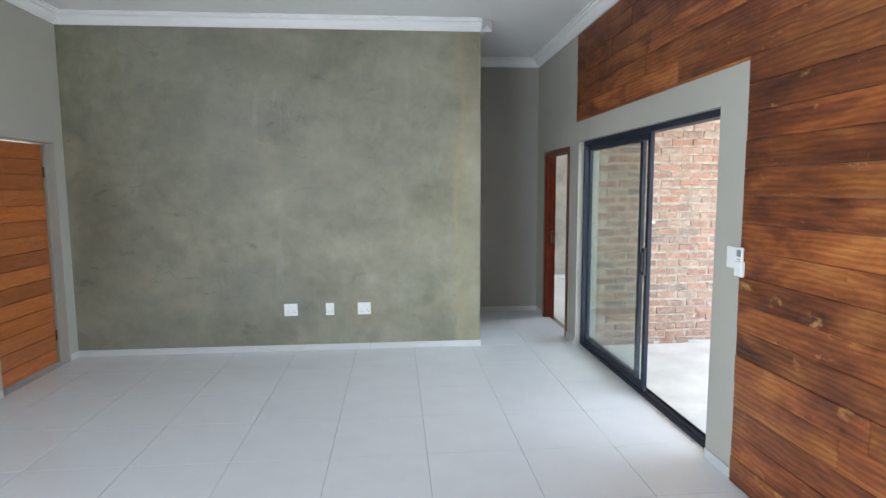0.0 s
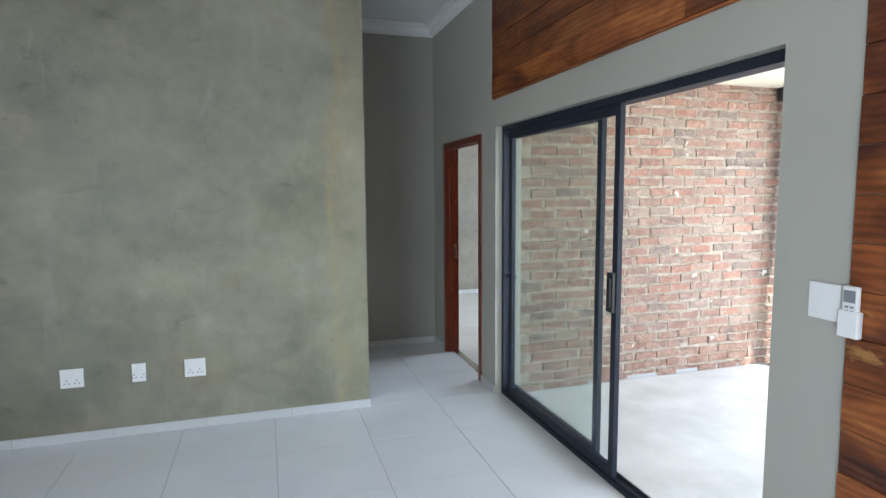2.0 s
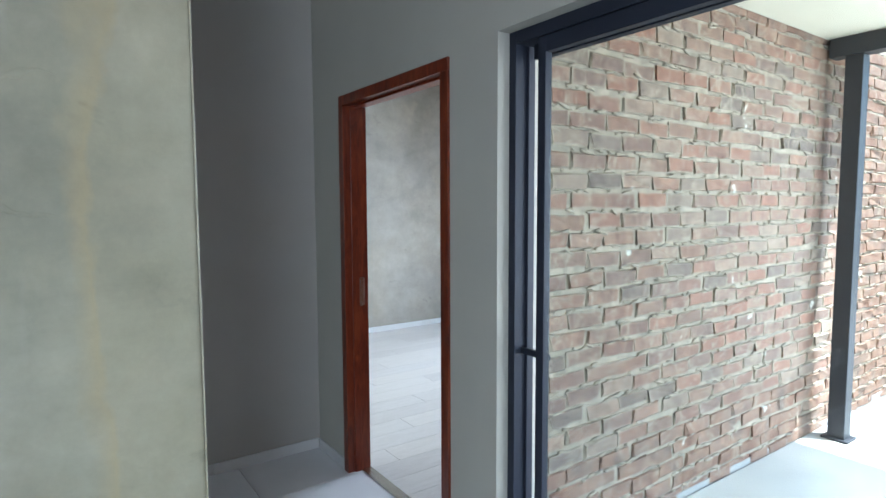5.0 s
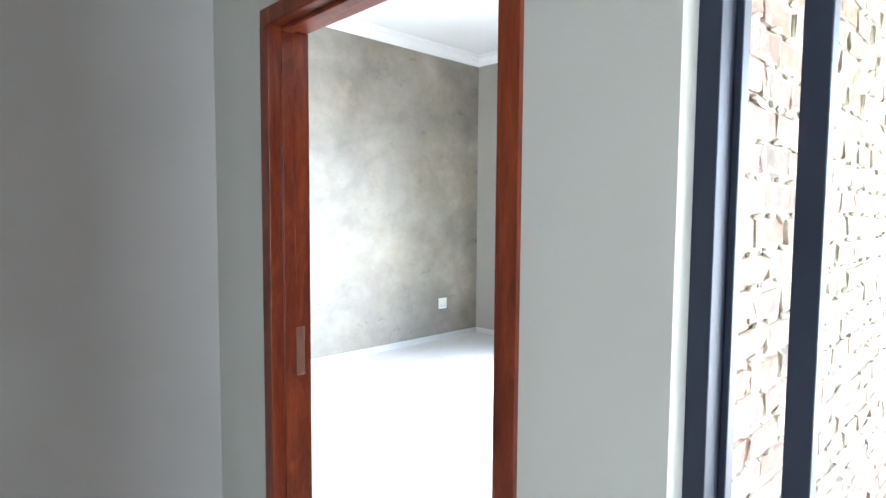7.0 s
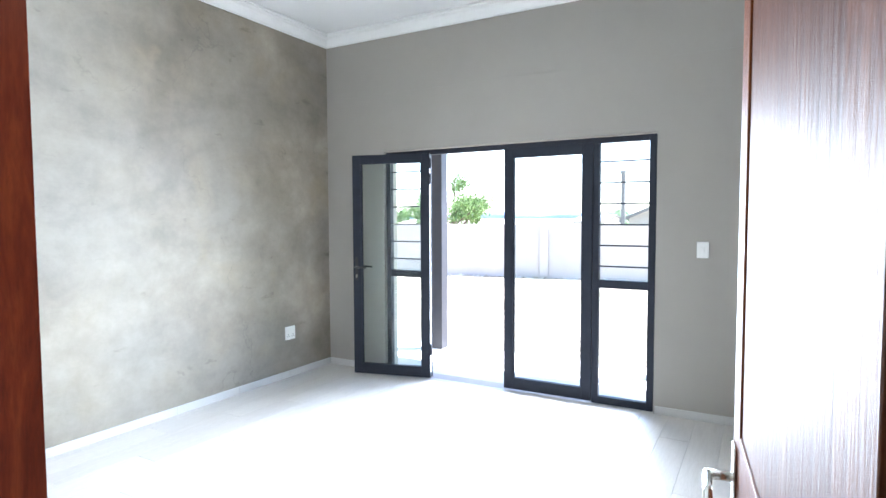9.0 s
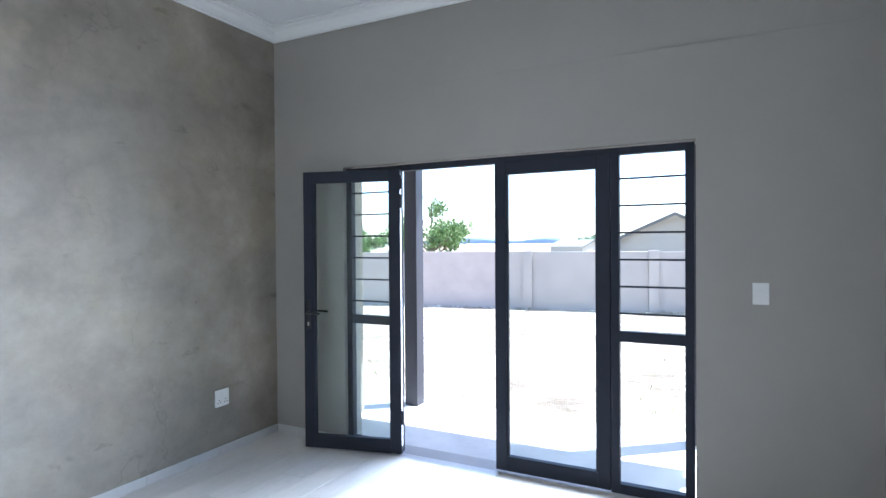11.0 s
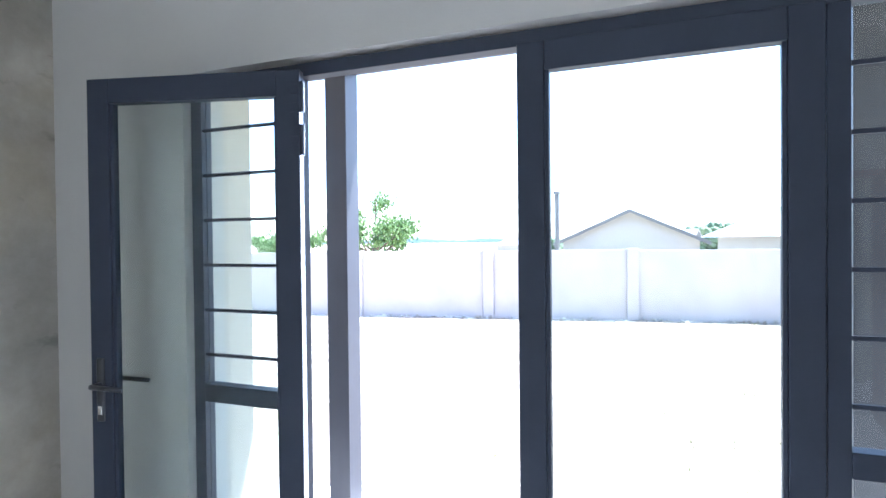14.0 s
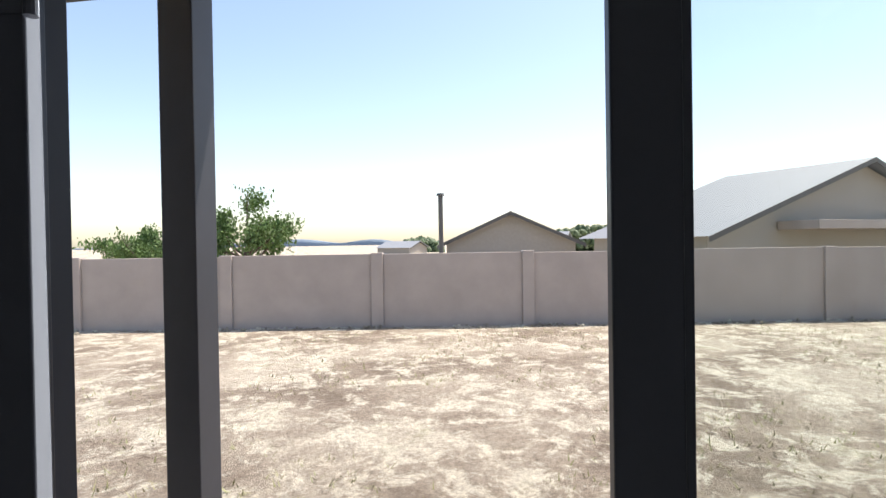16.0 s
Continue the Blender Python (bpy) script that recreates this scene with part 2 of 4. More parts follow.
def mat_ground(name):
    m, nt, p = material(name)
    v = coords(nt, (1, 1, 1))
    big = ramp(nt, tex_noise(nt, v, 0.55, 9, 0.68, 0.5), [(0.38, (0.24, 0.19, 0.14)), (0.5, (0.38, 0.32, 0.245)), (0.62, (0.54, 0.48, 0.38))])
    straw = ramp(nt, tex_noise(nt, v, 2.2, 11, 0.76, 0.4), [(0.49, (0, 0, 0)), (0.57, (1, 1, 1))])
    col = blend(nt, big, (0.72, 0.67, 0.54), straw)
    green = ramp(nt, tex_noise(nt, v, 1.1, 8, 0.75), [(0.58, (0, 0, 0)), (0.72, (0.6, 0.6, 0.6))])
    col = blend(nt, col, (0.25, 0.25, 0.11), green)
    col = blend(nt, col, ramp(nt, tex_noise(nt, v, 22, 10, 0.8), [(0.36, (0.45, 0.42, 0.4)), (0.68, (1.2, 1.2, 1.2))]), 0.8, "MULTIPLY")
    nt.links.new(col, p.inputs["Base Color"])
    p.inputs["Roughness"].default_value = 0.95
    relief(nt, p, tex_noise(nt, v, 7, 10, 0.78), 1.0, 0.08)
    return m


def mat_leaves(name, a, b):
    m, nt, p = material(name)
    v = coords(nt)
    nt.links.new(ramp(nt, tex_noise(nt, v, 2.5, 5), [(0.3, a), (0.7, b)]), p.inputs["Base Color"])
    p.inputs["Roughness"].default_value = 0.6
    return m


def mat_glass(name):
    m, nt, p = material(name)
    nt.nodes.remove(p)
    clear = nt.nodes.new("ShaderNodeBsdfTransparent")
    clear.inputs[0].default_value = (0.93, 0.96, 0.95, 1)
    gloss = nt.nodes.new("ShaderNodeBsdfGlossy")
    gloss.inputs["Roughness"].default_value = 0.01
    lw = nt.nodes.new("ShaderNodeLayerWeight")
    lw.inputs["Blend"].default_value = 0.5
    pw = nt.nodes.new("ShaderNodeMath")
    pw.operation = "POWER"
    pw.inputs[1].default_value = 4.0
    nt.links.new(lw.outputs["Facing"], pw.inputs[0])
    fr = nt.nodes.new("ShaderNodeMath")
    fr.operation = "MULTIPLY_ADD"
    fr.inputs[1].default_value, fr.inputs[2].default_value = 0.6, 0.025
    nt.links.new(pw.outputs[0], fr.inputs[0])
    mix = nt.nodes.new("ShaderNodeMixShader")
    nt.links.new(fr.outputs[0], mix.inputs[0])
    nt.links.new(clear.outputs[0], mix.inputs[1])
    nt.links.new(gloss.outputs[0], mix.inputs[2])
    nt.links.new(mix.outputs[0], nt.nodes["Material Output"].inputs[0])
    return m


M_GREIGE = mat_plain("greige_wall_paint", (0.40, 0.39, 0.335), 0.7, vary=0.04, scale=1.4, bump=0.12)
M_TAUPE = mat_plain("taupe_wall_paint", (0.34, 0.32, 0.29), 0.7, vary=0.05, scale=1.2, bump=0.12)
M_WHITE = mat_plain("white_ceiling_paint", (0.78, 0.78, 0.77), 0.75, vary=0.02, scale=2, bump=0.05)
M_CORNICE = mat_plain("white_cornice_paint", (0.82, 0.82, 0.81), 0.5, vary=0.02, bump=0.0)
M_SCREED = mat_screed("cement_screed_wall", (0.165, 0.158, 0.108), (0.232, 0.22, 0.155), (0.30, 0.285, 0.215), (0.265, 0.235, 0.165), runs=0.94)
M_SCREED_BED = mat_screed("cement_screed_bedroom", (0.20, 0.172, 0.135), (0.265, 0.235, 0.19), (0.34, 0.305, 0.25), (0.29, 0.245, 0.175), 0.62)
M_CLAD = mat_clad("stained_pine_cladding")
M_DOORWOOD = mat_wood("orange_brown_door_timber", [(0.3, (0.30, 0.085, 0.02)), (0.5, (0.42, 0.13, 0.033)), (0.72, (0.52, 0.19, 0.055))], "y", 0.4, knots=False, bump=0.1)
M_MAHOG = mat_wood("red_mahogany_stain", [(0.28, (0.055, 0.008, 0.003)), (0.5, (0.145, 0.024, 0.008)), (0.75, (0.26, 0.058, 0.017))], "z", 0.3, stretch=6.0, bump=0.15, tones=0.3)
M_LEAF = mat_wood("varnished_door_leaf_timber", [(0.28, (0.085, 0.025, 0.010)), (0.5, (0.135, 0.045, 0.019)), (0.75, (0.20, 0.075, 0.034))], "z", 0.5, stretch=14.0, knots=False, bump=0.5)
M_LEAF.node_tree.nodes["Principled BSDF"].inputs["Specular IOR Level"].default_value = 0.08
M_TILE = mat_plain("pale_porcelain_tile", (0.72, 0.73, 0.745), 0.26, vary=0.03, scale=4, bump=0.03, grain=40)
M_GROUT = mat_plain("grey_grout", (0.40, 0.39, 0.38), 0.9)
M_SKIRT = mat_plain("tile_skirting", (0.53, 0.53, 0.525), 0.35, vary=0.03, bump=0.0)
M_PLANK = mat_wood("whitewashed_laminate", [(0.25, (0.56, 0.535, 0.50)), (0.5, (0.61, 0.59, 0.56)), (0.75, (0.66, 0.64, 0.61))], "x", 0.33, knots=False, bump=0.05, tones=0.2, fines=0.3)
M_ALU = mat_plain("charcoal_powder_coated_aluminium", (0.022, 0.026, 0.038), 0.5, vary=0.08, bump=0.02)
M_ALU.node_tree.nodes["Principled BSDF"].inputs["Specular IOR Level"].default_value = 0.2
M_STEEL = mat_plain("charcoal_painted_steel_post", (0.032, 0.034, 0.044), 0.5, vary=0.1, bump=0.04)
M_GLASS = mat_glass("clear_glass")
M_BLACK = mat_plain("black_plastic", (0.015, 0.015, 0.017), 0.35, bump=0)
M_PLASTIC = mat_plain("white_plastic", (0.78, 0.78, 0.76), 0.35, vary=0.02, bump=0)
M_GREYKEY = mat_plain("grey_keys", (0.22, 0.23, 0.24), 0.5, bump=0)
M_CHROME = mat_plain("satin_chrome", (0.62, 0.61, 0.58), 0.25, 1.0, bump=0)
M_BRICK = mat_brick("weathered_stock_brick")
M_BRICK_FAR = mat_brick("weathered_stock_brick_courses", False)
M_MORTAR = mat_plain("rough_mortar", (0.37, 0.31, 0.245), 0.95, vary=0.3, scale=18, bump=0.8, grain=60)
M_SLAB = mat_plain("patio_cement", (0.54, 0.53, 0.50), 0.8, vary=0.16, scale=2.2, bump=0.3, grain=50)
M_SOFFIT = mat_plain("cream_soffit_paint", (0.66, 0.60, 0.48), 0.8, vary=0.03, bump=0.1)
M_OUTER = mat_plain("stone_coloured_outer_plaster", (0.37, 0.335, 0.28), 0.85, vary=0.06, scale=2, bump=0.3)
M_FENCE = mat_plain("mauve_brown_boundary_plaster", (0.39, 0.335, 0.30), 0.9, vary=0.09, scale=1.3, bump=0.3, grain=50)
M_GROUND = mat_ground("dry_soil_and_straw")
M_ROOF = mat_plain("grey_ribbed_roof_sheet", (0.17, 0.19, 0.215), 0.65, 0.0, vary=0.05, bump=0)
M_HOUSE = mat_plain("taupe_house_plaster", (0.36, 0.325, 0.285), 0.9, vary=0.05, bump=0.2)
M_FASCIA = mat_plain("dark_fascia", (0.10, 0.095, 0.09), 0.6, bump=0)
M_TREE = mat_leaves("tree_leaves", (0.07, 0.13, 0.03), (0.13, 0.22, 0.06))
M_WOODS = mat_leaves("far_woods", (0.06, 0.10, 0.04), (0.11, 0.15, 0.07))
M_BARK = mat_plain("grey_bark", (0.12, 0.095, 0.07), 0.95, vary=0.3, scale=20, bump=0.6)
# the blue of distance haze is put into this base colour
M_HILL = mat_plain("haze_tinted_hill", (0.20, 0.26, 0.33), 1.0, vary=0.12, scale=0.01, bump=0)

# ---- mesh helpers ----


def add_box(bm, x0, x1, y0, y1, z0, z1, bevel=0.0, m=None):
    mat = Matrix.Translation(((x0 + x1) / 2, (y0 + y1) / 2, (z0 + z1) / 2)) @ Matrix.Diagonal((x1 - x0, y1 - y0, z1 - z0, 1))
    if m is not None:
        mat = m @ mat
    geo = bmesh.ops.create_cube(bm, size=1.0, matrix=mat)
    if bevel:
        edges = list({e for v in geo["verts"] for e in v.link_edges})
        bmesh.ops.bevel(bm, geom=edges, offset=bevel, segments=2, profile=0.5, affect="EDGES")


def add_rod(bm, a, b, r0, r1=None, n=12):
    a, b = Vector(a), Vector(b)
    d = b - a
    m = Matrix.Translation((a + b) / 2) @ d.to_track_quat("Z", "Y").to_matrix().to_4x4()
    bmesh.ops.create_cone(bm, cap_ends=True, segments=n, radius1=r0, radius2=r0 if r1 is None else r1, depth=d.length, matrix=m)


def finish(name, bm, mat, parent=None, smooth=False):
    me = bpy.data.meshes.new(name)
    bm.to_mesh(me)
    bm.free()
    me.materials.append(mat)
    if smooth:
        for poly in me.polygons:
            poly.use_smooth = True
    ob = new(name, me)
    if parent is not None:
        ob.parent = parent
    return ob


def boxes(name, mat, parts, bevel=0.0, parent=None, m=None):
    bm = bmesh.new()
    for b in parts:
        add_box(bm, *b, bevel=bevel, m=m)
    return finish(name, bm, mat, parent)


def empty(name, label, category, x=0, y=0, z=0, group="", kind=""):
    ob = tagged(new(name), label, category, group, kind)
    ob.location = (x, y, z)
    return ob


def structure(ob, label, category):
    return tagged(ob, label, category, kind="structure")


CEIL = 3.325
RX = 2.03      # living side of the wall with the sliding door
RX2 = 2.25
RB = 2.15      # bedroom side of the thinner inner wall
BX = 6.31      # inner face of the bedroom's garden wall
BX2 = 6.53
BY = 10.025     # bedroom screed wall
LX = -3.05     # living room's far side wall
CY = 5.70      # screed wall of the living room
HY = 7.36      # end wall of the passage

# ---- large structure ----
structure(boxes("floor", M_GROUT, [(LX - 0.3, RX + 0.11, -4.6, 9.0, -0.2, -0.006)]), "grey grout bed under pale porcelain floor tiles", "floor")
structure(boxes("floor_bedroom", M_GROUT, [(RX + 0.11, BX2, 5.73, BY + 0.2, -0.2, -0.013)]), "screed base under whitewashed laminate boards", "floor")
structure(boxes("ceiling", M_WHITE, [(LX - 0.3, RX2, -4.6, 5.84, CEIL, CEIL + 0.15), (LX - 0.3, RB, 5.84, 9.0, CEIL, CEIL + 0.15)]), "plain white painted ceiling of the living room", "ceiling")
structure(boxes("ceiling_bedroom", M_WHITE, [(RX2 + 0.003, BX2, 5.73, 5.84, CEIL - 0.003, CEIL + 0.15), (RB + 0.003, BX2, 5.84, BY + 0.2, CEIL - 0.003, CEIL + 0.15)]), "plain white painted bedroom ceiling", "ceiling")

wall_east = structure(boxes("wall_east", M_GREIGE, [
    (RX, RX2, -4.6, 3.08, -0.1, CEIL), (RX, RX2, 3.08, 5.66, 2.13, CEIL), (RX, RX2, 5.66, 5.84, -0.1, CEIL), (RX, RB, 5.84, 5.96, -0.1, CEIL),
    (RX, RB, 5.96, 6.976, 2.10, CEIL), (RX, RB, 6.976, BY + 0.2, -0.1, CEIL)]), "greige painted plaster wall with two door openings", "wall")
structure(boxes("wall_screed", M_SCREED, [(LX, 1.01, CY, CY + 0.12, -0.1, CEIL)]), "bare greenish grey cement screed feature wall", "wall")


def ridge(name, x0, z0, length, seed, width=0.008):
    """An uneven trowel ridge of cement on the screed wall."""
    bm = bmesh.new()
    n, prev = 26, None
    for i in range(n + 1):
        k = i / n
        x = x0 + length * k
        z = z0 + noise.noise((x * 5, seed, 0)) * 0.05 + noise.noise((x * 17, seed, 2)) * 0.012
        w = width * math.sin(math.pi * k) * (0.6 + abs(noise.noise((x * 21, seed, 5))) * 1.6) + 0.0008
        cur = [bm.verts.new(p) for p in ((x, CY + 0.001, z - w), (x, CY - w * 0.45 - 0.0006, z - w * 0.3), (x, CY + 0.001, z + w * 1.4))]
        if prev:
            for a in (0, 1):
                bm.faces.new((prev[a], cur[a], cur[a + 1], prev[a + 1]))
        prev = cur
    bmesh.ops.recalc_face_normals(bm, faces=bm.faces)
    return structure(finish(name, bm, M_SCREED, smooth=True), "uneven trowel ridge in the cement screed", "ridge")


for k, (x0, z0, ln) in enumerate(((0.36, 1.80, 0.36), (-0.55, 1.78, 0.62), (-1.0, 1.68, 0.5), (0.42, 1.46, 0.18), (0.55, 1.50, 0.16), (-1.9, 1.95, 0.3), (-0.3, 1.2, 0.25))):
    ridge("trim_ridge_%d" % (k + 1), x0, z0, ln, k * 3.7, 0.012 if k in (0, 2) else 0.007)
# worn metal corner bead at the wall's free end
structure(boxes("trim_corner_bead", M_SCREED, [(1.007, 1.0135, CY - 0.004, CY + 0.006, 0.07, CEIL - 0.12)], 0.002), "thin worn corner bead of the screed wall", "trim")
structure(boxes("wall_passage_end", M_TAUPE, [(LX, RX, HY, HY + 0.15, -0.1, CEIL)]), "dark taupe painted wall ending the passage", "wall")
# gap from y -3.6 to -0.2 is assumed, unseen; it admits the added lamp
structure(boxes("wall_west", M_GREIGE, [
    (LX - 0.22, LX, -4.6, -3.6, -0.1, CEIL), (LX - 0.22, LX, -3.6, -0.2, 2.5, CEIL), (LX - 0.22, LX, -0.2, 4.59, -0.1, CEIL), (LX - 0.22, LX, 4.59, 5.55, 2.10, CEIL), (LX - 0.22, LX, 5.55, HY + 0.15, -0.1, CEIL)]),
    "light greige painted wall with a timber door", "wall")
structure(boxes("wall_south", M_GREIGE, [(LX, RX, -4.6, -4.4, -0.1, CEIL)]), "plain greige painted wall", "wall")
structure(boxes("wall_bedroom_screed", M_SCREED_BED, [(RB, BX, BY, BY + 0.2, -0.1, CEIL - 0.004)]), "bare cement screed bedroom wall with cloudy trowel marks", "wall")
structure(boxes("wall_bedroom_south", M_TAUPE, [(RB, BX, 5.842, 5.955, -0.1, CEIL - 0.004)]), "taupe painted bedroom side wall", "wall")
structure(boxes("wall_bedroom_garden", M_TAUPE, [
    (BX, BX2 - 0.02, 5.84, 6.83, -0.1, CEIL - 0.004), (BX, BX2 - 0.02, 6.83, 9.33, 2.145, CEIL - 0.004), (BX, BX2 - 0.02, 9.33, BY + 0.2, -0.1, CEIL - 0.004)]),
    "taupe painted wall round the garden doors", "wall")
structure(boxes("wall_outer_garden", M_OUTER, [
    (BX2 - 0.02, BX2, 5.73, 6.83, -0.2, CEIL), (BX2 - 0.02, BX2, 6.83, 9.33, 2.145, CEIL), (BX2 - 0.02, BX2, 9.33, BY + 0.2, -0.2, CEIL)]),
    "stone coloured outer plaster", "wall")
# hairline plaster joint over the garden doors
structure(boxes("trim_plaster_joint", M_TAUPE, [(BX - 0.003, BX + 0.001, 5.96, BY - 0.01, 2.688, 2.694)]), "thin raised plaster joint line", "trim")


def cornice(name, a, b, inward, top):
    """A coved cornice between a and b on a wall, swept from one profile."""
    prof = [(0.0, -0.105), (0.012, -0.105), (0.012, -0.095), (0.03, -0.085), (0.05, -0.065), (0.062, -0.04), (0.09, -0.028), (0.092, -0.012), (0.115, -0.012), (0.115, 0.0), (0.0, 0.0)]
    bm = bmesh.new()
    a, b, n = Vector(a), Vector(b), Vector(inward)
    d = (b - a).normalized()
    rings = []
    for end, sign in ((a, 1), (b, -1)):
        rings.append([bm.verts.new(end + n * u + d * (u * sign) + Vector((0, 0, top + w))) for u, w in prof])
    k = len(prof)
    for i in range(k):
        j = (i + 1) % k
        bm.faces.new((rings[0][i], rings[0][j], rings[1][j], rings[1][i]))
    bm.faces.new(rings[0])
    bm.faces.new(list(reversed(rings[1])))
    bmesh.ops.recalc_face_normals(bm, faces=bm.faces)
    return structure(finish(name, bm, M_CORNICE), "white moulded plaster cornice", "cornice")


T = CEIL - 0.002
cornice("trim_cornice_screed", (LX, CY, 0), (1.01 + 0.115, CY, 0), (0, -1, 0), T)
cornice("trim_cornice_screed_end", (1.01, CY - 0.115, 0), (1.01, HY, 0), (1, 0, 0), T)
cornice("trim_cornice_east", (RX, -4.4, 0), (RX, HY, 0), (-1, 0, 0), T)
cornice("trim_cornice_west", (LX, -4.4, 0), (LX, CY, 0), (1, 0, 0), T)
cornice("trim_cornice_passage", (LX, HY, 0), (RX, HY, 0), (0, -1, 0), T)
cornice("trim_cornice_bed_screed", (RB, BY, 0), (BX, BY, 0), (0, -1, 0), T - 0.003)
cornice("trim_cornice_bed_garden", (BX, 5.955, 0), (BX, BY, 0), (-1, 0, 0), T - 0.003)
cornice("trim_cornice_bed_south", (RB, 5.955, 0), (BX, 5.955, 0), (0, 1, 0), T - 0.003)


def skirting(name, pieces):
    """Tile skirting made of cut lengths with a fine joint between them."""
    parent = structure(new(name), "pale tile skirting with fine joints", "skirting")
    for b in pieces:
        x0, x1, y0, y1 = b
        long_x = (x1 - x0) > (y1 - y0)
        n = max(1, round(max(x1 - x0, y1 - y0) / 0.6))
        for i in range(n):
            if long_x:
                q = (x0 + (x1 - x0) * i / n + 0.001, x0 + (x1 - x0) * (i + 1) / n - 0.001, y0, y1)
            else:
                q = (x0, x1, y0 + (y1 - y0) * i / n + 0.001, y0 + (y1 - y0) * (i + 1) / n - 0.001)
            boxes("skirting_tile", M_SKIRT, [(*q, 0.0, 0.062)], 0.002, parent)


skirting("baseboard_living", [(LX, 1.02, CY - 0.01, CY), (1.01, 1.02, CY, CY + 0.12), (RX - 0.01, RX, 5.67, 5.955), (RX - 0.01, RX, 2.795, 3.075),
                              (LX, LX + 0.01, 5.56, CY - 0.01), (LX, LX + 0.01, 2.0, 4.58), (LX, RX - 0.01, HY - 0.01, HY), (RX - 0.01, RX, 6.98, HY - 0.01)])
skirting("baseboard_bedroom", [(RB, BX - 0.01, BY - 0.01, BY), (BX - 0.01, BX, 9.34, BY - 0.011), (BX - 0.01, BX, 5.966, 6.82), (RB + 0.02, BX - 0.01, 5.955, 5.965)])

# ---- sliding patio door ----
slider = empty("door_sliding", "charcoal aluminium sliding patio door, pushed half open", "door", 2.12, 4.38, 0, kind="structure")


def local(parent, name, mat, parts, bevel=0.002):
    px, py, pz = parent.location
    return boxes(name, mat, [(a - px, b - px, c - py, d - py, e - pz, f - pz) for a, b, c, d, e, f in parts], bevel, parent)


local(slider, "frame", M_ALU, [(2.085, 2.175, 3.08, 3.115, 0.0, 2.13), (2.085, 2.175, 5.625, 5.66, 0.0, 2.13), (2.085, 2.175, 3.115, 5.625, 2.085, 2.13), (2.085, 2.175, 3.115, 5.625, -0.005, 0.028)])
local(slider, "track", M_ALU, [(2.10, 2.104, 3.115, 5.625, 0.028, 0.042), (2.148, 2.152, 3.115, 5.625, 0.028, 0.042)], 0)
for nm, x0, y0, y1 in (("fixed_panel", 2.138, 4.36, 5.624), ("sliding_panel", 2.092, 4.12, 5.52)):
    local(slider, nm, M_ALU, [(x0, x0 + 0.032, y0, y0 + 0.045, 0.035, 2.083), (x0, x0 + 0.032, y1 - (0.036 if x0 < 2.1 else 0.012), y1, 0.035, 2.083),
                              (x0, x0 + 0.032, y0 + 0.045, y1 - 0.036, 0.035, 0.095), (x0, x0 + 0.032, y0 + 0.045, y1 - 0.036, 2.03, 2.083)])
    g = local(slider, "pane", M_GLASS, [(x0 + 0.013, x0 + 0.019, y0 + 0.05, y1 - 0.045, 0.09, 2.035)], 0)
    g.visible_shadow = False
local(slider, "cross_bar", M_ALU, [(2.12, 2.138, 5.49, 5.626, 0.955, 0.978)])
local(slider, "handle", M_BLACK, [(2.066, 2.092, 4.125, 4.18, 0.97, 1.19), (2.05, 2.066, 4.129, 4.155, 1.00, 1.16)], 0.006)

# ---- bedroom door ----
frame_ob = empty("door_frame_bedroom", "red mahogany stained timber door frame", "door frame", 2.1, 6.45, 0, kind="structure")
local(frame_ob, "jamb", M_MAHOG, [(2.018, 2.158, 5.955, 6.008, 0, 2.05), (2.06, 2.10, 6.008, 6.018, 0, 2.04)], 0.001)
local(frame_ob, "jamb", M_MAHOG, [(2.018, 2.158, 6.928, 6.981, 0, 2.05), (2.06, 2.10, 6.918, 6.928, 0, 2.04)], 0.001)
local(frame_ob, "head", M_MAHOG, [(2.018, 2.158, 5.955, 6.981, 2.05, 2.103), (2.06, 2.10, 6.018, 6.918, 2.038, 2.05)], 0.003)
local(frame_ob, "strike_plate", M_CHROME, [(2.10, 2.135, 6.9265, 6.929, 0.95, 1.11)], 0.001)
local(frame_ob, "threshold", M_CHROME, [(2.10, 2.16, 6.008, 6.928, -0.005, 0.004)], 0.001)

leaf = empty("door_leaf_bedroom", "varnished brown timber door standing open, with lever handle", "door", 2.165, 6.02, 0.0, kind="structure")
leaf.rotation_euler = (0, 0, radians(7.0))
LW = 0.80
boxes("panel", M_LEAF, [(0.0, LW, 0.0, 0.04, 0.008, 2.03)], 0.003, leaf)
boxes("stile", M_LEAF, [(0.0, 0.10, -0.004, 0.044, 0.01, 2.028)], 0.003, leaf)
boxes("stile", M_LEAF, [(LW - 0.10, LW - 0.0, -0.004, 0.044, 0.01, 2.028)], 0.003, leaf)
for zz in (0.01, 0.95, 1.93):
    boxes("rail", M_LEAF, [(0.10, LW - 0.10, -0.004, 0.044, zz, zz + (0.18 if zz < 1 else 0.098))], 0.003, leaf)
bm = bmesh.new()
for sgn, y in ((1, 0.044), (-1, -0.004)):
    add_box(bm, LW - 0.075, LW - 0.035, min(y, y + 0.006 * sgn), max(y, y + 0.006 * sgn), 0.92, 1.10, 0.002)
    add_rod(bm, (LW - 0.055, y, 1.04), (LW - 0.055, y + 0.05 * sgn, 1.04), 0.009)
    add_rod(bm, (LW - 0.055, y + 0.046 * sgn, 1.04), (LW - 0.175, y + 0.05 * sgn, 1.035), 0.009, 0.007)
tagged(finish("handle", bm, M_CHROME, leaf, True), "satin chrome lever handle")

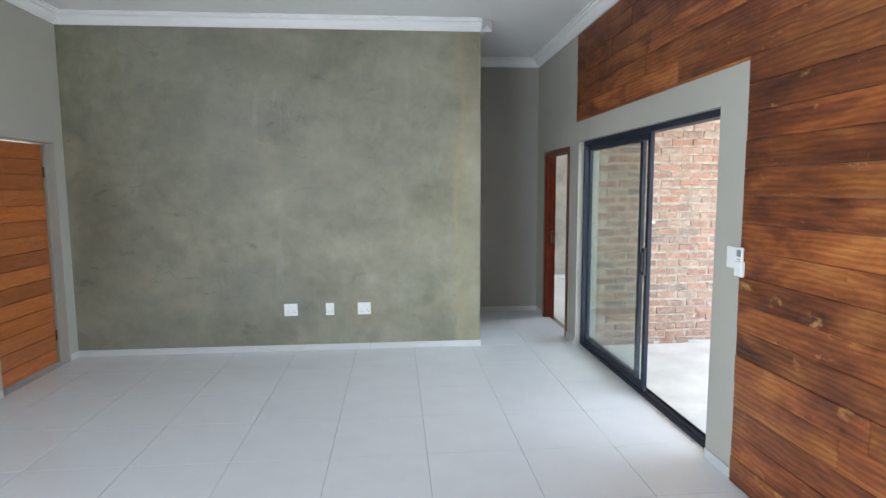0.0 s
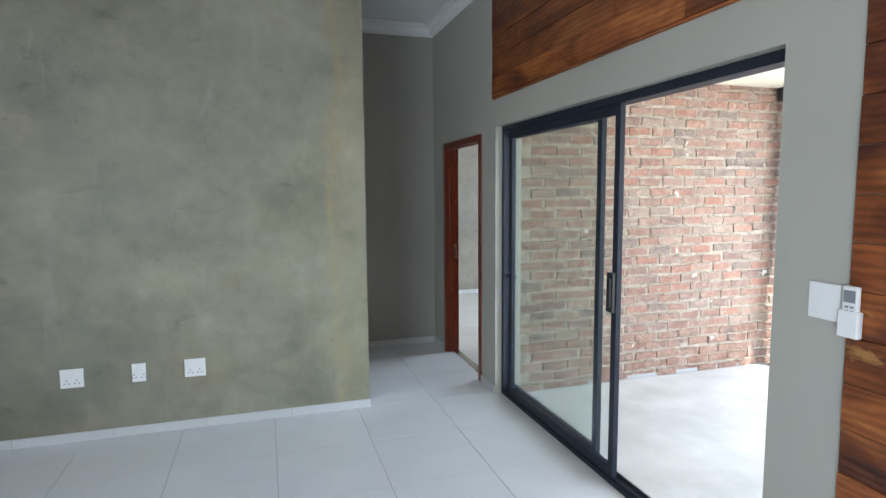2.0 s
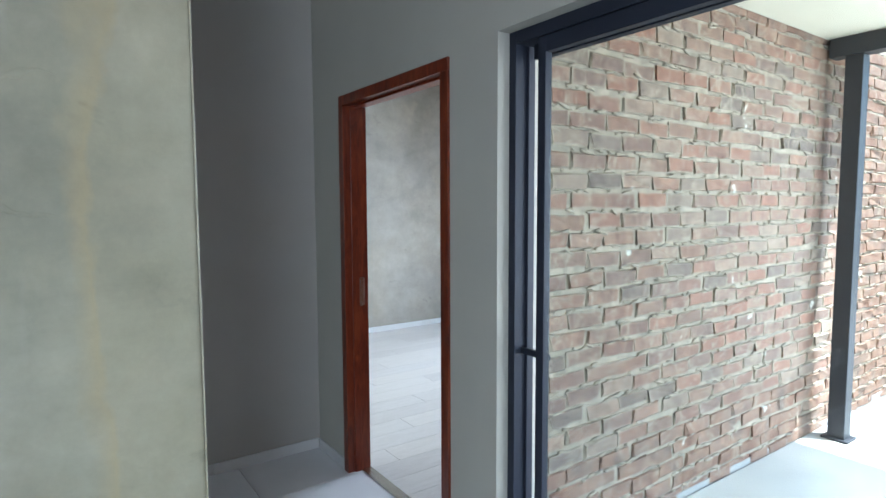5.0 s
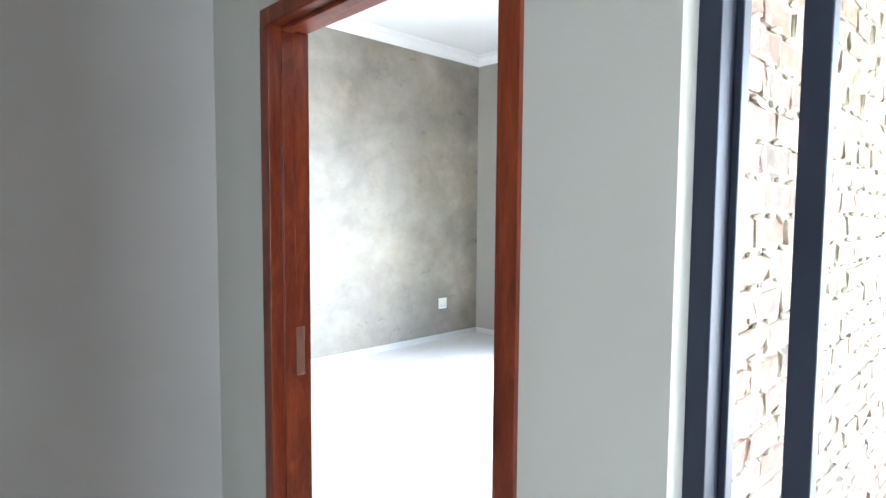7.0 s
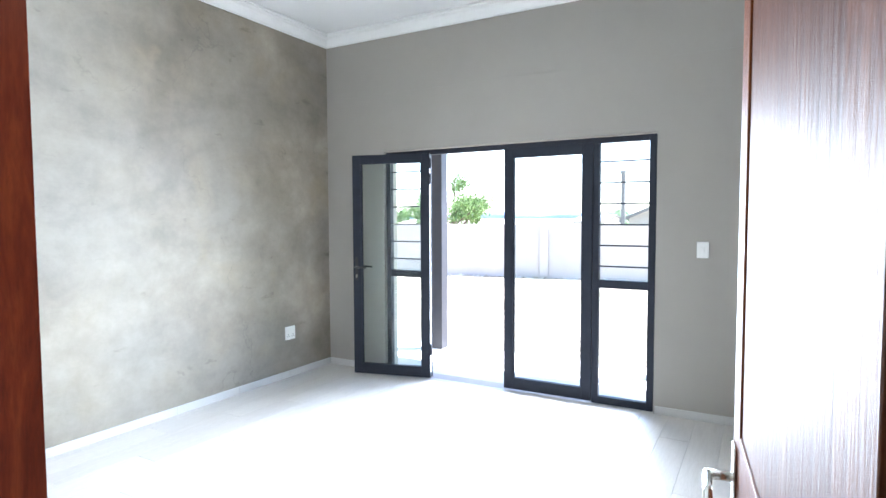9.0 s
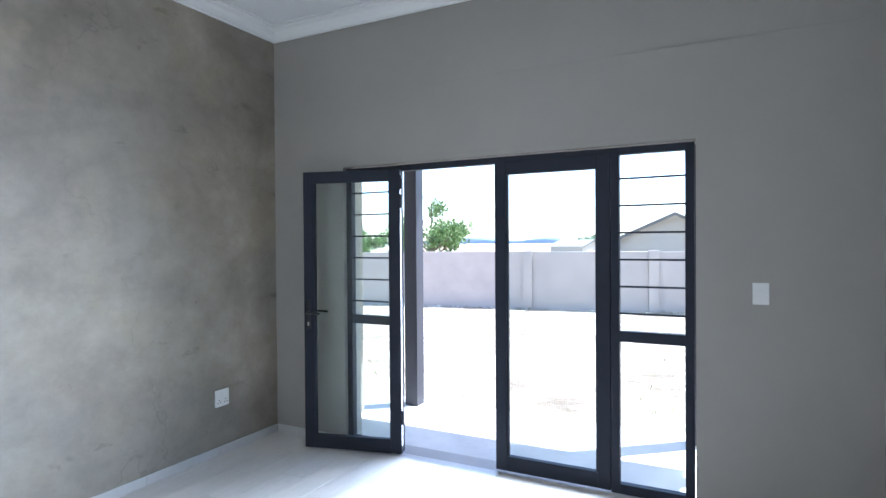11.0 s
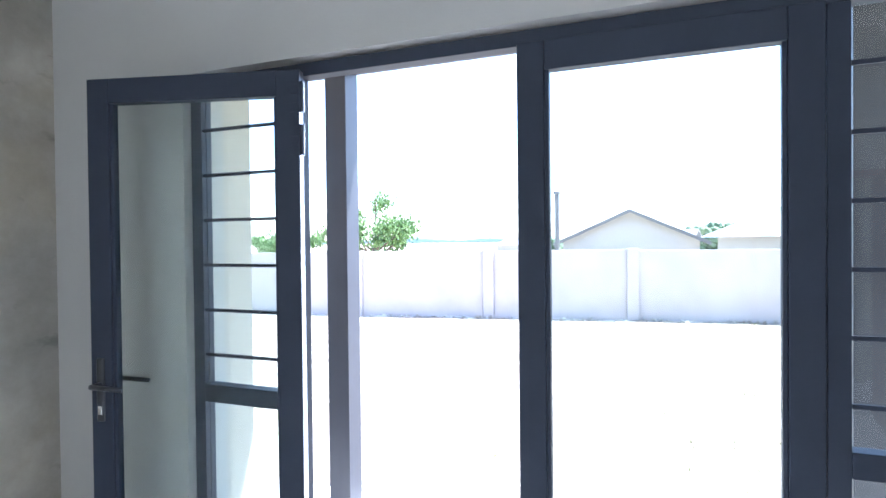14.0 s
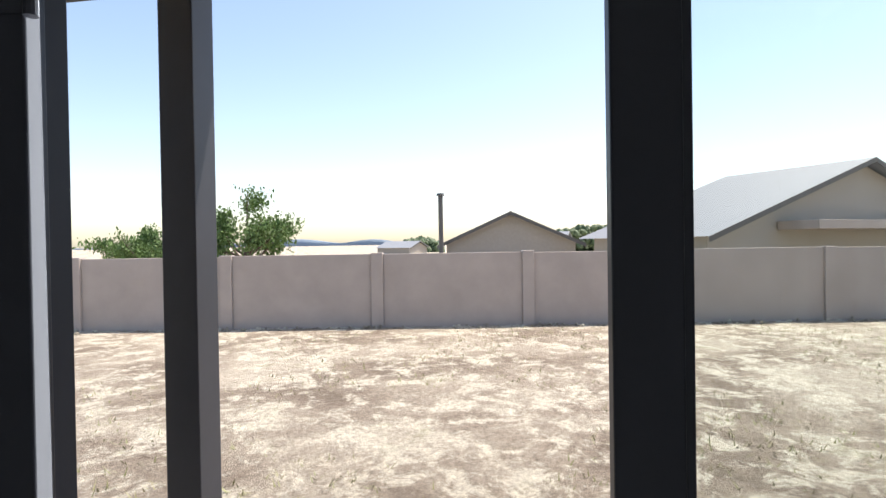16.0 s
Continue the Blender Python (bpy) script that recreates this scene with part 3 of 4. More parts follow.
# ---- west timber door ----
west = empty("door_west", "orange-brown timber door of horizontal boards, closed", "door", LX - 0.1, 5.07, 0, kind="structure")
local(west, "core", M_DOORWOOD, [(LX - 0.14, LX - 0.108, 4.60, 5.54, 0.01, 2.085)])
for i in range(15):
    local(west, "board", M_DOORWOOD, [(LX - 0.107, LX - 0.088, 4.605, 5.50, 0.012 + i * 0.138, 0.012 + i * 0.138 + 0.134)], 0.006)
local(west, "hinge", M_CHROME, [(LX - 0.10, LX - 0.08, 5.512, 5.525, 0.22, 0.32), (LX - 0.10, LX - 0.08, 5.512, 5.525, 1.78, 1.88)], 0.003)
local(west, "frame", M_GREIGE, [(LX - 0.16, LX - 0.075, 5.53, 5.549, 0, 2.09)])

# ---- bedroom garden doors ----
FX0, FX1 = 6.342, 6.392
Y0, Y1, ZT = 6.84, 9.325, 2.135
gd = empty("door_garden", "charcoal aluminium double garden doors with barred sidelights, one leaf open", "door", FX0, 8.04, 0, kind="structure")
S1, S2 = 7.30, 8.86     # inner edges of the sidelights
local(gd, "frame", M_ALU, [(FX0, FX1, Y0, Y0 + 0.05, 0.0, ZT), (FX0, FX1, Y1 - 0.05, Y1, 0.0, ZT), (FX0, FX1, Y0 + 0.05, Y1 - 0.05, ZT - 0.045, ZT),
                           (FX0, FX1, S1 - 0.035, S1 + 0.015, 0.0, ZT - 0.045), (FX0, FX1, S2 - 0.022, S2 + 0.045, 0.0, ZT - 0.045), (FX0 - 0.014, FX0 - 0.001, S2 - 0.02, S2 + 0.04, 0.01, ZT - 0.05),
                           (FX0, FX1, Y0 + 0.05, S1 - 0.035, 0.0, 0.06), (FX0, FX1, S2 + 0.045, Y1 - 0.05, 0.0, 0.06)])
for a, b in ((Y0 + 0.05, S1 - 0.035), (S2 + 0.045, Y1 - 0.05)):
    local(gd, "transom", M_ALU, [(FX0, FX1, a, b, 0.94, 1.005)])
    g = local(gd, "pane", M_GLASS, [(FX0 + 0.02, FX0 + 0.026, a, b, 0.06, 0.94)], 0)
    g.visible_shadow = False
    g = local(gd, "pane", M_GLASS, [(FX0 + 0.02, FX0 + 0.026, a, b, 1.005, ZT - 0.045)], 0)
    g.visible_shadow = False
    for i in range(6):
        z = 1.115 + i * 0.1655
        local(gd, "burglar_bar", M_ALU, [(FX0 + 0.004, FX0 + 0.014, a, b, z - 0.006, z + 0.006)], 0.001)


def garden_leaf(name, label, x, y, turn, w):
    """A glazed leaf; its hinge edge stands at x, y and it runs along its own +y."""
    ob = empty(name, label, "door", x, y, 0.012, kind="structure")
    ob.rotation_euler = (0, 0, radians(turn))
    h, s, d = 2.085, 0.08, 0.044
    boxes("stile", M_ALU, [(0, d, 0, s, 0, h)], 0.003, ob)
    boxes("stile", M_ALU, [(0, d, w - s, w, 0, h)], 0.003, ob)
    boxes("rail", M_ALU, [(0, d, s, w - s, 0, 0.10)], 0.003, ob)
    boxes("rail", M_ALU, [(0, d, s, w - s, h - 0.085, h)], 0.003, ob)
    boxes("bead", M_ALU, [(0.008, d - 0.008, s, s + 0.012, 0.10, h - 0.085), (0.008, d - 0.008, w - s - 0.012, w - s, 0.10, h - 0.085)], 0.002, ob)
    g = boxes("pane", M_GLASS, [(0.019, 0.025, s, w - s, 0.095, h - 0.08)], 0, ob)
    g.visible_shadow = False
    return ob


LW2 = 0.765
shut = garden_leaf("door_leaf_shut", "charcoal aluminium glazed leaf, shut", FX0 - 0.006, S1 + 0.018, 0, LW2)
opened = garden_leaf("door_leaf_open", "charcoal aluminium glazed leaf, swung open into the room", FX0 - 0.056, S2 - 0.058, 14.5, LW2)
bm = bmesh.new()
add_box(bm, -0.006, 0.05, LW2 - 0.052, LW2 - 0.022, 0.90, 1.12, 0.004)
add_rod(bm, (0.05, LW2 - 0.037, 1.03), (0.095, LW2 - 0.037, 1.03), 0.009)
add_rod(bm, (0.092, LW2 - 0.037, 1.03), (0.097, LW2 - 0.15, 1.022), 0.009, 0.008)
add_rod(bm, (-0.006, LW2 - 0.037, 1.03), (-0.05, LW2 - 0.037, 1.03), 0.009)
add_rod(bm, (-0.047, LW2 - 0.037, 1.03), (-0.05, LW2 - 0.15, 1.022), 0.009, 0.008)
finish("handle", bm, M_BLACK, opened, True)
boxes("lock_cylinder", M_CHROME, [(-0.009, -0.004, LW2 - 0.045, LW2 - 0.029, 0.925, 0.955)], 0.002, opened)
for z in (0.22, 1.80, 1.94):
    bm = bmesh.new()
    add_rod(bm, (-0.008, -0.012, z), (-0.008, -0.012, z + 0.10), 0.009)
    add_box(bm, -0.003, 0.0, -0.005, 0.03, z + 0.005, z + 0.035, 0.001)
    add_box(bm, -0.003, 0.0, -0.005, 0.03, z + 0.065, z + 0.095, 0.001)
    finish("hinge", bm, M_CHROME if z > 5 else M_ALU, opened)

# ---- small fixtures ----


def socket(label, w, h, m, switches=1):
    ob = empty("wall_socket", label, "socket", group="wall sockets")
    ob.matrix_basis = m
    boxes("plate", M_PLASTIC, [(-w / 2, w / 2, -0.012, 0.0, -h / 2, h / 2)], 0.004, ob)
    for i in range(switches):
        x = (i - (switches - 1) / 2) * 0.045
        boxes("rocker", M_PLASTIC, [(x - 0.011, x + 0.011, -0.017, -0.011, h * 0.12, h * 0.36)], 0.002, ob)
    if w > 0.08:
        for x, z in ((-0.03, -0.012), (-0.042, -0.032), (-0.018, -0.032), (0.03, -0.012), (0.018, -0.032), (0.042, -0.032)):
            boxes("pin_hole", M_GREYKEY, [(x - 0.004, x + 0.004, -0.0135, -0.0115, z - 0.004, z + 0.004)], 0, ob)
    return ob


socket("white double wall socket on the screed wall", 0.135, 0.125, pose(-0.945, CY, 0.43), 2)
socket("small white aerial outlet on the screed wall", 0.085, 0.125, pose(-0.55, CY, 0.43), 1)
socket("white double wall socket on the screed wall", 0.135, 0.125, pose(-0.20, CY, 0.43), 2)
socket("white double wall socket on the bedroom screed wall", 0.125, 0.125, pose(5.73, BY, 0.42), 2)
sw = empty("light_switch", "white light switch plate beside the garden doors", "switch", BX, 6.505, 1.265)
boxes("plate", M_PLASTIC, [(-0.012, 0, -0.04, 0.04, -0.06, 0.06)], 0.004, sw)
boxes("rocker", M_PLASTIC, [(-0.017, -0.011, -0.012, 0.012, -0.02, 0.02)], 0.002, sw)

sw2 = empty("wall_switch", "white square switch plate beside the sliding door", "switch", RX, 2.875, 1.27)
boxes("plate", M_PLASTIC, [(-0.014, 0, -0.055, 0.055, -0.06, 0.06)], 0.004, sw2)
rem = empty("remote_control", "white air conditioner remote control in its wall holder", "remote control", RX - 0.022, 2.77, 1.262)
boxes("holder", M_PLASTIC, [(-0.024, 0.0, -0.034, 0.034, -0.085, 0.0)], 0.006, rem)
boxes("body", M_PLASTIC, [(-0.019, -0.003, -0.026, 0.026, -0.06, 0.075)], 0.006, rem)
boxes("display", M_GREYKEY, [(-0.021, -0.018, -0.018, 0.018, 0.025, 0.062)], 0, rem)
for r in range(3):
    for c in range(2):
        boxes("key", M_GREYKEY, [(-0.021, -0.018, -0.014 + c * 0.016, -0.004 + c * 0.016, 0.004 - r * 0.013 + 0.004, 0.004 - r * 0.013 + 0.010)], 0, rem)

# ---- living patio ----
structure(boxes("pavement_patio", M_SLAB, [(RX2, 5.6, -3.0, 5.72, -0.3, -0.04)], 0.01), "pale cement patio slab", "patio floor")
structure(boxes("ceiling_patio", M_SOFFIT, [(RX2, 5.45, -3.0, 5.72, 2.56, 2.75)]), "cream painted patio soffit", "ceiling")
structure(boxes("wall_east_outer", M_OUTER, [(RX2, RX2 + 0.012, -3.0, 3.09, -0.2, 2.555), (RX2, RX2 + 0.012, 3.09, 5.67, 2.14, 2.555)]), "stone coloured outer plaster", "wall")
post1 = tagged(boxes("patio_post", M_STEEL, [(4.87, 4.97, 5.52, 5.62, -0.04, 2.44), (4.84, 5.0, 5.49, 5.65, -0.04, -0.025)], 0.004), "charcoal painted square steel patio post", "post", "patio posts")
tagged(boxes("patio_beam", M_STEEL, [(4.86, 4.98, -3.0, 5.71, 2.442, 2.562)], 0.004), "charcoal painted steel beam under the patio soffit", "beam")

# ---- bedroom patio ----
structure(boxes("pavement_bedroom_patio", M_SLAB, [(BX2, 7.85, 5.9, 10.2, -0.3, -0.05)], 0.01), "pale cement slab outside the garden doors", "patio floor")
structure(boxes("ceiling_bedroom_patio", M_SOFFIT, [(BX2, 7.90, 5.9, 10.2, 2.66, 2.8)]), "cream painted soffit over the garden doors", "ceiling")
structure(boxes("wall_pier", M_OUTER, [(BX2, 7.22, 9.79, 10.01, -0.2, 2.66)], 0.01), "stone coloured plastered side pier", "wall")
for yy in (9.41, 6.81):
    tagged(boxes("patio_post", M_STEEL, [(7.58, 7.72, yy, yy + 0.14, -0.05, 2.53)], 0.004), "charcoal painted square steel patio post", "post", "patio posts")
tagged(boxes("patio_beam", M_STEEL, [(7.57, 7.73, 5.9, 10.2, 2.532, 2.662)], 0.004), "charcoal painted steel beam over the posts", "beam")

# ---- garden, boundary wall and distance ----
GZ = -0.16


def ground_sheet():
    bm = bmesh.new()
    near, step = [], 0.5
    nx, ny = 44, 80
    grid = [[None] * (ny + 1) for _ in range(nx + 1)]
    for i in range(nx + 1):
        for j in range(ny + 1):
            x, y = 5.0 + i * step, -15 + j * step
            rim = min(i, nx - i, j, ny - j) / 3
            z = GZ + (noise.noise((x * 0.6, y * 0.6, 3)) * 0.02 + noise.noise((x * 2.1, y * 2.1, 7)) * 0.015) * min(1, rim)
            grid[i][j] = bm.verts.new((x, y, z))
    for i in range(nx):
        for j in range(ny):
            bm.faces.new((grid[i][j], grid[i + 1][j], grid[i + 1][j + 1], grid[i][j + 1]))
    x0, x1, y0, y1, R = 5.0, 27.0, -15.0, 25.0, 1500
    for a, b, c, d in ((-R, x0, -R, R), (x1, R, -R, R), (x0, x1, -R, y0), (x0, x1, y1, R)):
        bm.faces.new([bm.verts.new((x, y, GZ)) for x, y in ((a, c), (b, c), (b, d), (a, d))])
    return finish("ground", bm, M_GROUND, smooth=True)


structure(ground_sheet(), "dry sandy ground with straw and sparse grass", "ground")

# boundary wall along a slanting line
FA, FB = Vector((14.58, 24.50)), Vector((20.63, -11.63))
fd = (FB - FA).normalized()
fn = Vector((fd.y, -fd.x))
if fn.x > 0:
    fn = -fn
F = Matrix(((fd.x, fn.x, 0, FA.x), (fd.y, fn.y, 0, FA.y), (0, 0, 1, GZ), (0, 0, 0, 1)))
fence = empty("boundary_wall", "mauve-brown plastered boundary wall with flat pilasters", "boundary wall", kind="structure")
flen = (FB - FA).length
nb = int(flen / 3.05)
for i in range(nb):
    s = i * 3.05 + 1.1
    boxes("wall_panel", M_FENCE, [(s + 0.12, s + 2.93, -0.11, 0.0, -0.2, 1.475 + 0.01 * math.sin(i * 2.3))], 0.008, fence, F)
    boxes("pilaster", M_FENCE, [(s - 0.119, s + 0.119, -0.16, 0.055, -0.2, 1.50 + 0.008 * math.sin(i * 1.7))], 0.01, fence, F)


def rubble():
    """Loose soil and dry weeds banked along the foot of the wall."""
    bm = bmesh.new()
    rnd = random.Random(5)
    for i in range(420):
        s, o, r = rnd.uniform(0.5, flen - 2), 0.06 + abs(rnd.gauss(0, 0.14)), rnd.uniform(0.015, 0.06)
        p = F @ Vector((s, o, 0.0))
        m = Matrix.Translation((p.x, p.y, GZ + r * 0.2)) @ Euler((rnd.random() * 3, rnd.random() * 3, rnd.random() * 3)).to_matrix().to_4x4() @ Matrix.Diagonal((r * rnd.uniform(0.8, 1.6), r, r * 0.6, 1))
        bmesh.ops.create_icosphere(bm, subdivisions=1, radius=1.0, matrix=m)
    return finish("soil_clods", bm, M_GROUND)


tagged(rubble(), "dark soil clods banked along the wall foot", "soil", kind="stuff")


def tufts():
    bm = bmesh.new()
    rnd = random.Random(9)
    for i in range(2600):
        x, y = rnd.uniform(8.5, 18), rnd.uniform(2, 14)
        if noise.noise((x * 0.5, y * 0.5, 1)) < -0.05:
            continue
        for k in range(3):
            a, l, w = rnd.random() * 6.28, rnd.uniform(0.025, 0.085), rnd.uniform(0.003, 0.008)
            c, s = math.cos(a), math.sin(a)
            px, py = x + rnd.gauss(0, 0.03), y + rnd.gauss(0, 0.03)
            v = [bm.verts.new(q) for q in ((px - s * w, py + c * w, GZ - 0.01), (px + s * w, py - c * w, GZ - 0.01), (px + c * l, py + s * l, GZ + rnd.uniform(0.015, 0.06)))]
            bm.faces.new(v)
    return finish("grass_tufts", bm, M_STRAW)


M_STRAW = mat_leaves("dry_grass", (0.30, 0.27, 0.13), (0.20, 0.23, 0.08))
tagged(tufts(), "sparse dry grass tufts on the soil", "grass", kind="stuff")


def tree(name, label, x, y, h, spread, seed, count=1500, lean=0.0):
    rnd = random.Random(seed)
    root = empty(name, label, "tree", x, y, GZ)
    bm = bmesh.new()
    add_rod(bm, (0, 0, 0), (0.1, 0, h * 0.45), 0.13, 0.08, 10)
    tips = []
    for i in range(13):
        a, e = rnd.random() * 6.28, rnd.uniform(0.35, 1.2)
        l = h * rnd.uniform(0.3, 0.55)
        st = Vector((0.1, 0, h * rnd.uniform(0.25, 0.45)))
        tip = st + Vector((math.cos(a) * math.cos(e) * l * spread + lean * l, math.sin(a) * math.cos(e) * l * spread, math.sin(e) * l))
        add_rod(bm, st, tip, 0.045, 0.012, 6)
        tips.append((st, tip))
        for k in range(2):
            b = st.lerp(tip, rnd.uniform(0.5, 0.8))
            t2 = b + Vector((rnd.gauss(0, 0.3), rnd.gauss(0, 0.3), rnd.uniform(0.05, 0.45))) * (h / 4)
            add_rod(bm, b, t2, 0.02, 0.006, 5)
            tips.append((b, t2))
    finish("trunk", bm, M_BARK, root)
    bm = bmesh.new()
    for i in range(count):
        st, tip = rnd.choice(tips)
        c = st.lerp(tip, rnd.uniform(0.5, 1.08)) + Vector((rnd.gauss(0, 0.14), rnd.gauss(0, 0.14), rnd.gauss(0, 0.12))) * (h / 3.5)
        for k in range(4):
            q = c + Vector((rnd.gauss(0, 0.07), rnd.gauss(0, 0.07), rnd.gauss(0, 0.06)))
            m = Matrix.Translation(q) @ Euler((rnd.random() * 6, rnd.random() * 6, rnd.random() * 6)).to_matrix().to_4x4()
            s = rnd.uniform(0.035, 0.075)
            v = [bm.verts.new(m @ Vector(w)) for w in ((-s, 0, 0), (0, -s * 0.5, 0.01), (s, 0, 0), (0, s * 0.5, 0.01))]
            bm.faces.new(v)
    finish("leaves", bm, M_TREE, root)
    return root


def yard(px, d, cam_eye=(5.62, 8.10), yaw=(0.986, 0.1668)):
    """A plan place d metres out along the garden axis and px metres aside of it."""
    return (cam_eye[0] + yaw[0] * d + yaw[1] * px, cam_eye[1] + yaw[1] * d - yaw[0] * px)


x, y = yard(-5.9, 17.0)
tree("garden_tree", "leafy green tree standing behind the boundary wall", x, y, 3.75, 1.0, 3, 2200)
x, y = yard(-9.3, 18.0)
tree("garden_bush", "low spreading green tree behind the boundary wall", x, y, 2.75, 1.5, 8, 1900)


def house(name, label, x, y, turn, w, length, wall, rise, over=0.5):
    """A gabled house; the gable faces its own -x, the ridge runs along +x."""
    root = empty(name, label, "house", x, y, GZ)
    root.rotation_euler = (0, 0, radians(turn))
    bm = bmesh.new()
    pts = [(-w / 2, 0), (w / 2, 0), (w / 2, wall), (0, wall + rise), (-w / 2, wall)]
    a = [bm.verts.new((0, u, z)) for u, z in pts]
    b = [bm.verts.new((length, u, z)) for u, z in pts]
    bm.faces.new(a)
    bm.faces.new(b[::-1])
    for i in range(5):
        j = (i + 1) % 5
        bm.faces.new((a[i], b[i], b[j], a[j]))
    bmesh.ops.recalc_face_normals(bm, faces=bm.faces)
    finish("wall", bm, M_HOUSE, root)
    slope = rise / (w / 2)
    for sgn in (1, -1):
        bm = bmesh.new()
        n = int((length + 2 * over) / 0.19)
        rows = []
        for i in range(n * 2 + 1):
            xx = -over + i * 0.095
            lift = 0.03 if i % 2 else 0.0
            u1 = w / 2 + over
            rows.append([bm.verts.new((xx, 0, wall + rise + 0.10 + lift)), bm.verts.new((xx, sgn * u1, wall + rise + 0.10 + lift - slope * u1))])
        for p, q in zip(rows, rows[1:]):
            bm.faces.new((p[0], p[1], q[1], q[0]))
        finish("roof", bm, M_ROOF, root)
        bm = bmesh.new()
        u1 = w / 2 + over
        v = []
        for xx in (-over - 0.03, -over):
            for u in (0, sgn * u1):
                zz = wall + rise + 0.12 - slope * abs(u)
                v.append((bm.verts.new((xx, u, zz)), bm.verts.new((xx, u, zz - 0.2))))
        for f in ((0, 1, 3, 2),):
            for k in (0, 1):
                bm.faces.new([v[i][k] for i in f])
        for p, q in ((0, 1), (1, 3), (3, 2), (2, 0)):
            bm.faces.new((v[p][0], v[q][0], v[q][1], v[p][1]))
        bmesh.ops.recalc_face_normals(bm, faces=bm.faces)
        finish("fascia", bm, M_FASCIA, root)
    return root


x, y = yard(3.8, 32.0)
house_a = house("gabled_house", "taupe gabled house with a grey sheet roof behind the wall", x, y, 6, 7.2, 9, 1.65, 1.62, 0.5)
x, y = yard(17.2, 23.5)
house_b = house("gabled_house", "large taupe house with a pale ribbed sheet roof", x, y, 34, 17.6, 6, 1.85, 2.9, 0.6)
boxes("canopy", M_FENCE, [(-1.6, -0.05, -8.5, 5.2, 1.98, 2.3)], 0.01, house_b)
bm = bmesh.new()
add_rod(bm, (0, 0, 1.0), (0, 0, 4.25), 0.13)
add_rod(bm, (0, 0, 4.25), (0, 0, 4.38), 0.23, 0.19)
x, y = yard(-0.1, 31.0)
flue = tagged(finish("chimney_flue", bm, M_FASCIA), "tall dark steel chimney flue with a cap", "chimney")
flue.location = (x, y, GZ)
boxes("mast_base", M_FASCIA, [(-0.3, 0.3, -0.3, 0.3, 0, 1.05)], 0.01, flue)


def far_house(px, d, w, h, rise):
    x, y = yard(px, d)
    return house("far_house", "small distant house with a grey roof", x, y, 80, w, w * 0.7, h, rise, 0.4)


far_house(13.0, 60, 8, 1.4, 1.2)
far_house(-4.0, 95, 8, 1.0, 1.0)


def woods(px0, px1, d, z0, z1, seed, name="far_woods"):
    """A far belt of tree crowns, each a loose heap of leaf clumps."""
    rnd = random.Random(seed)
    bm = bmesh.new()
    for i in range(900):
        px = rnd.uniform(px0, px1)
        k = (px - px0) / (px1 - px0)
        top = z0 + (z1 - z0) * (math.sin(k * math.pi) ** 0.6) * (0.75 + 0.35 * noise.noise((px * 0.15, seed, 0)))
        x, y = yard(px, d + rnd.uniform(-4, 4))
        z = rnd.uniform(-1.0, top)
        s = rnd.uniform(0.35, 1.1) * d / 110
        m = Matrix.Translation((x, y, z)) @ Euler((rnd.random() * 3, rnd.random() * 3, rnd.random() * 3)).to_matrix().to_4x4() @ Matrix.Diagonal((s, s * 0.7, s * 0.6, 1))
        bmesh.ops.create_icosphere(bm, subdivisions=1, radius=1.0, matrix=m)
    return tagged(finish(name, bm, M_WOODS), "belt of distant green trees", "trees", kind="stuff")


woods(17, 34, 95, 1.5, 4.6, 2)
woods(-8, 0, 110, 0.6, 2.6, 4)
woods(48, 66, 110, 4, 12.5, 6)


def hills(name, d, peaks, a0, a1):
    bm = bmesh.new()
    prev = None
    for i in range(121):
        px = a0 + (a1 - a0) * i / 120
        h = 2.0 + sum(p[1] * math.exp(-((px - p[0]) / p[2]) ** 2) for p in peaks) + noise.noise((px * 0.02, d, 0)) * 1.5
        x, y = yard(px, d)
        x2, y2 = yard(px * 1.2, d * 1.25)
        cur = (bm.verts.new((x, y, GZ - 2)), bm.verts.new((x, y, max(0.5, h * 0.8))), bm.verts.new((x2, y2, max(1, h))))
        if prev:
            bm.faces.new((prev[0], cur[0], cur[1], prev[1]))
            bm.faces.new((prev[1], cur[1], cur[2], prev[2]))
        prev = cur
    return structure(finish(name, bm, M_HILL, smooth=True), "distant hills with blue haze put into their colour", "hills")


# far ridge line, its haze painted by the material colour
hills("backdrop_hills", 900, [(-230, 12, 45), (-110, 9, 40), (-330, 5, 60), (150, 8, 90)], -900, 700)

# ---- pieces: tiles, boards, bricks ----
floor_ob = bpy.data.objects["floor"]


def piece_mesh(name, sx, sy, sz, mat, bevel):
    bm = bmesh.new()
    add_box(bm, -sx / 2, sx / 2, -sy / 2, sy / 2, -sz, 0)
    if bevel:
        top = [e for e in bm.edges if all(v.co.z > -1e-6 for v in e.verts)]
        bmesh.ops.bevel(bm, geom=top, offset=bevel, segments=1, affect="EDGES")
    me = bpy.data.meshes.new(name)
    bm.to_mesh(me)
    bm.free()
    me.materials.append(mat)
    return me


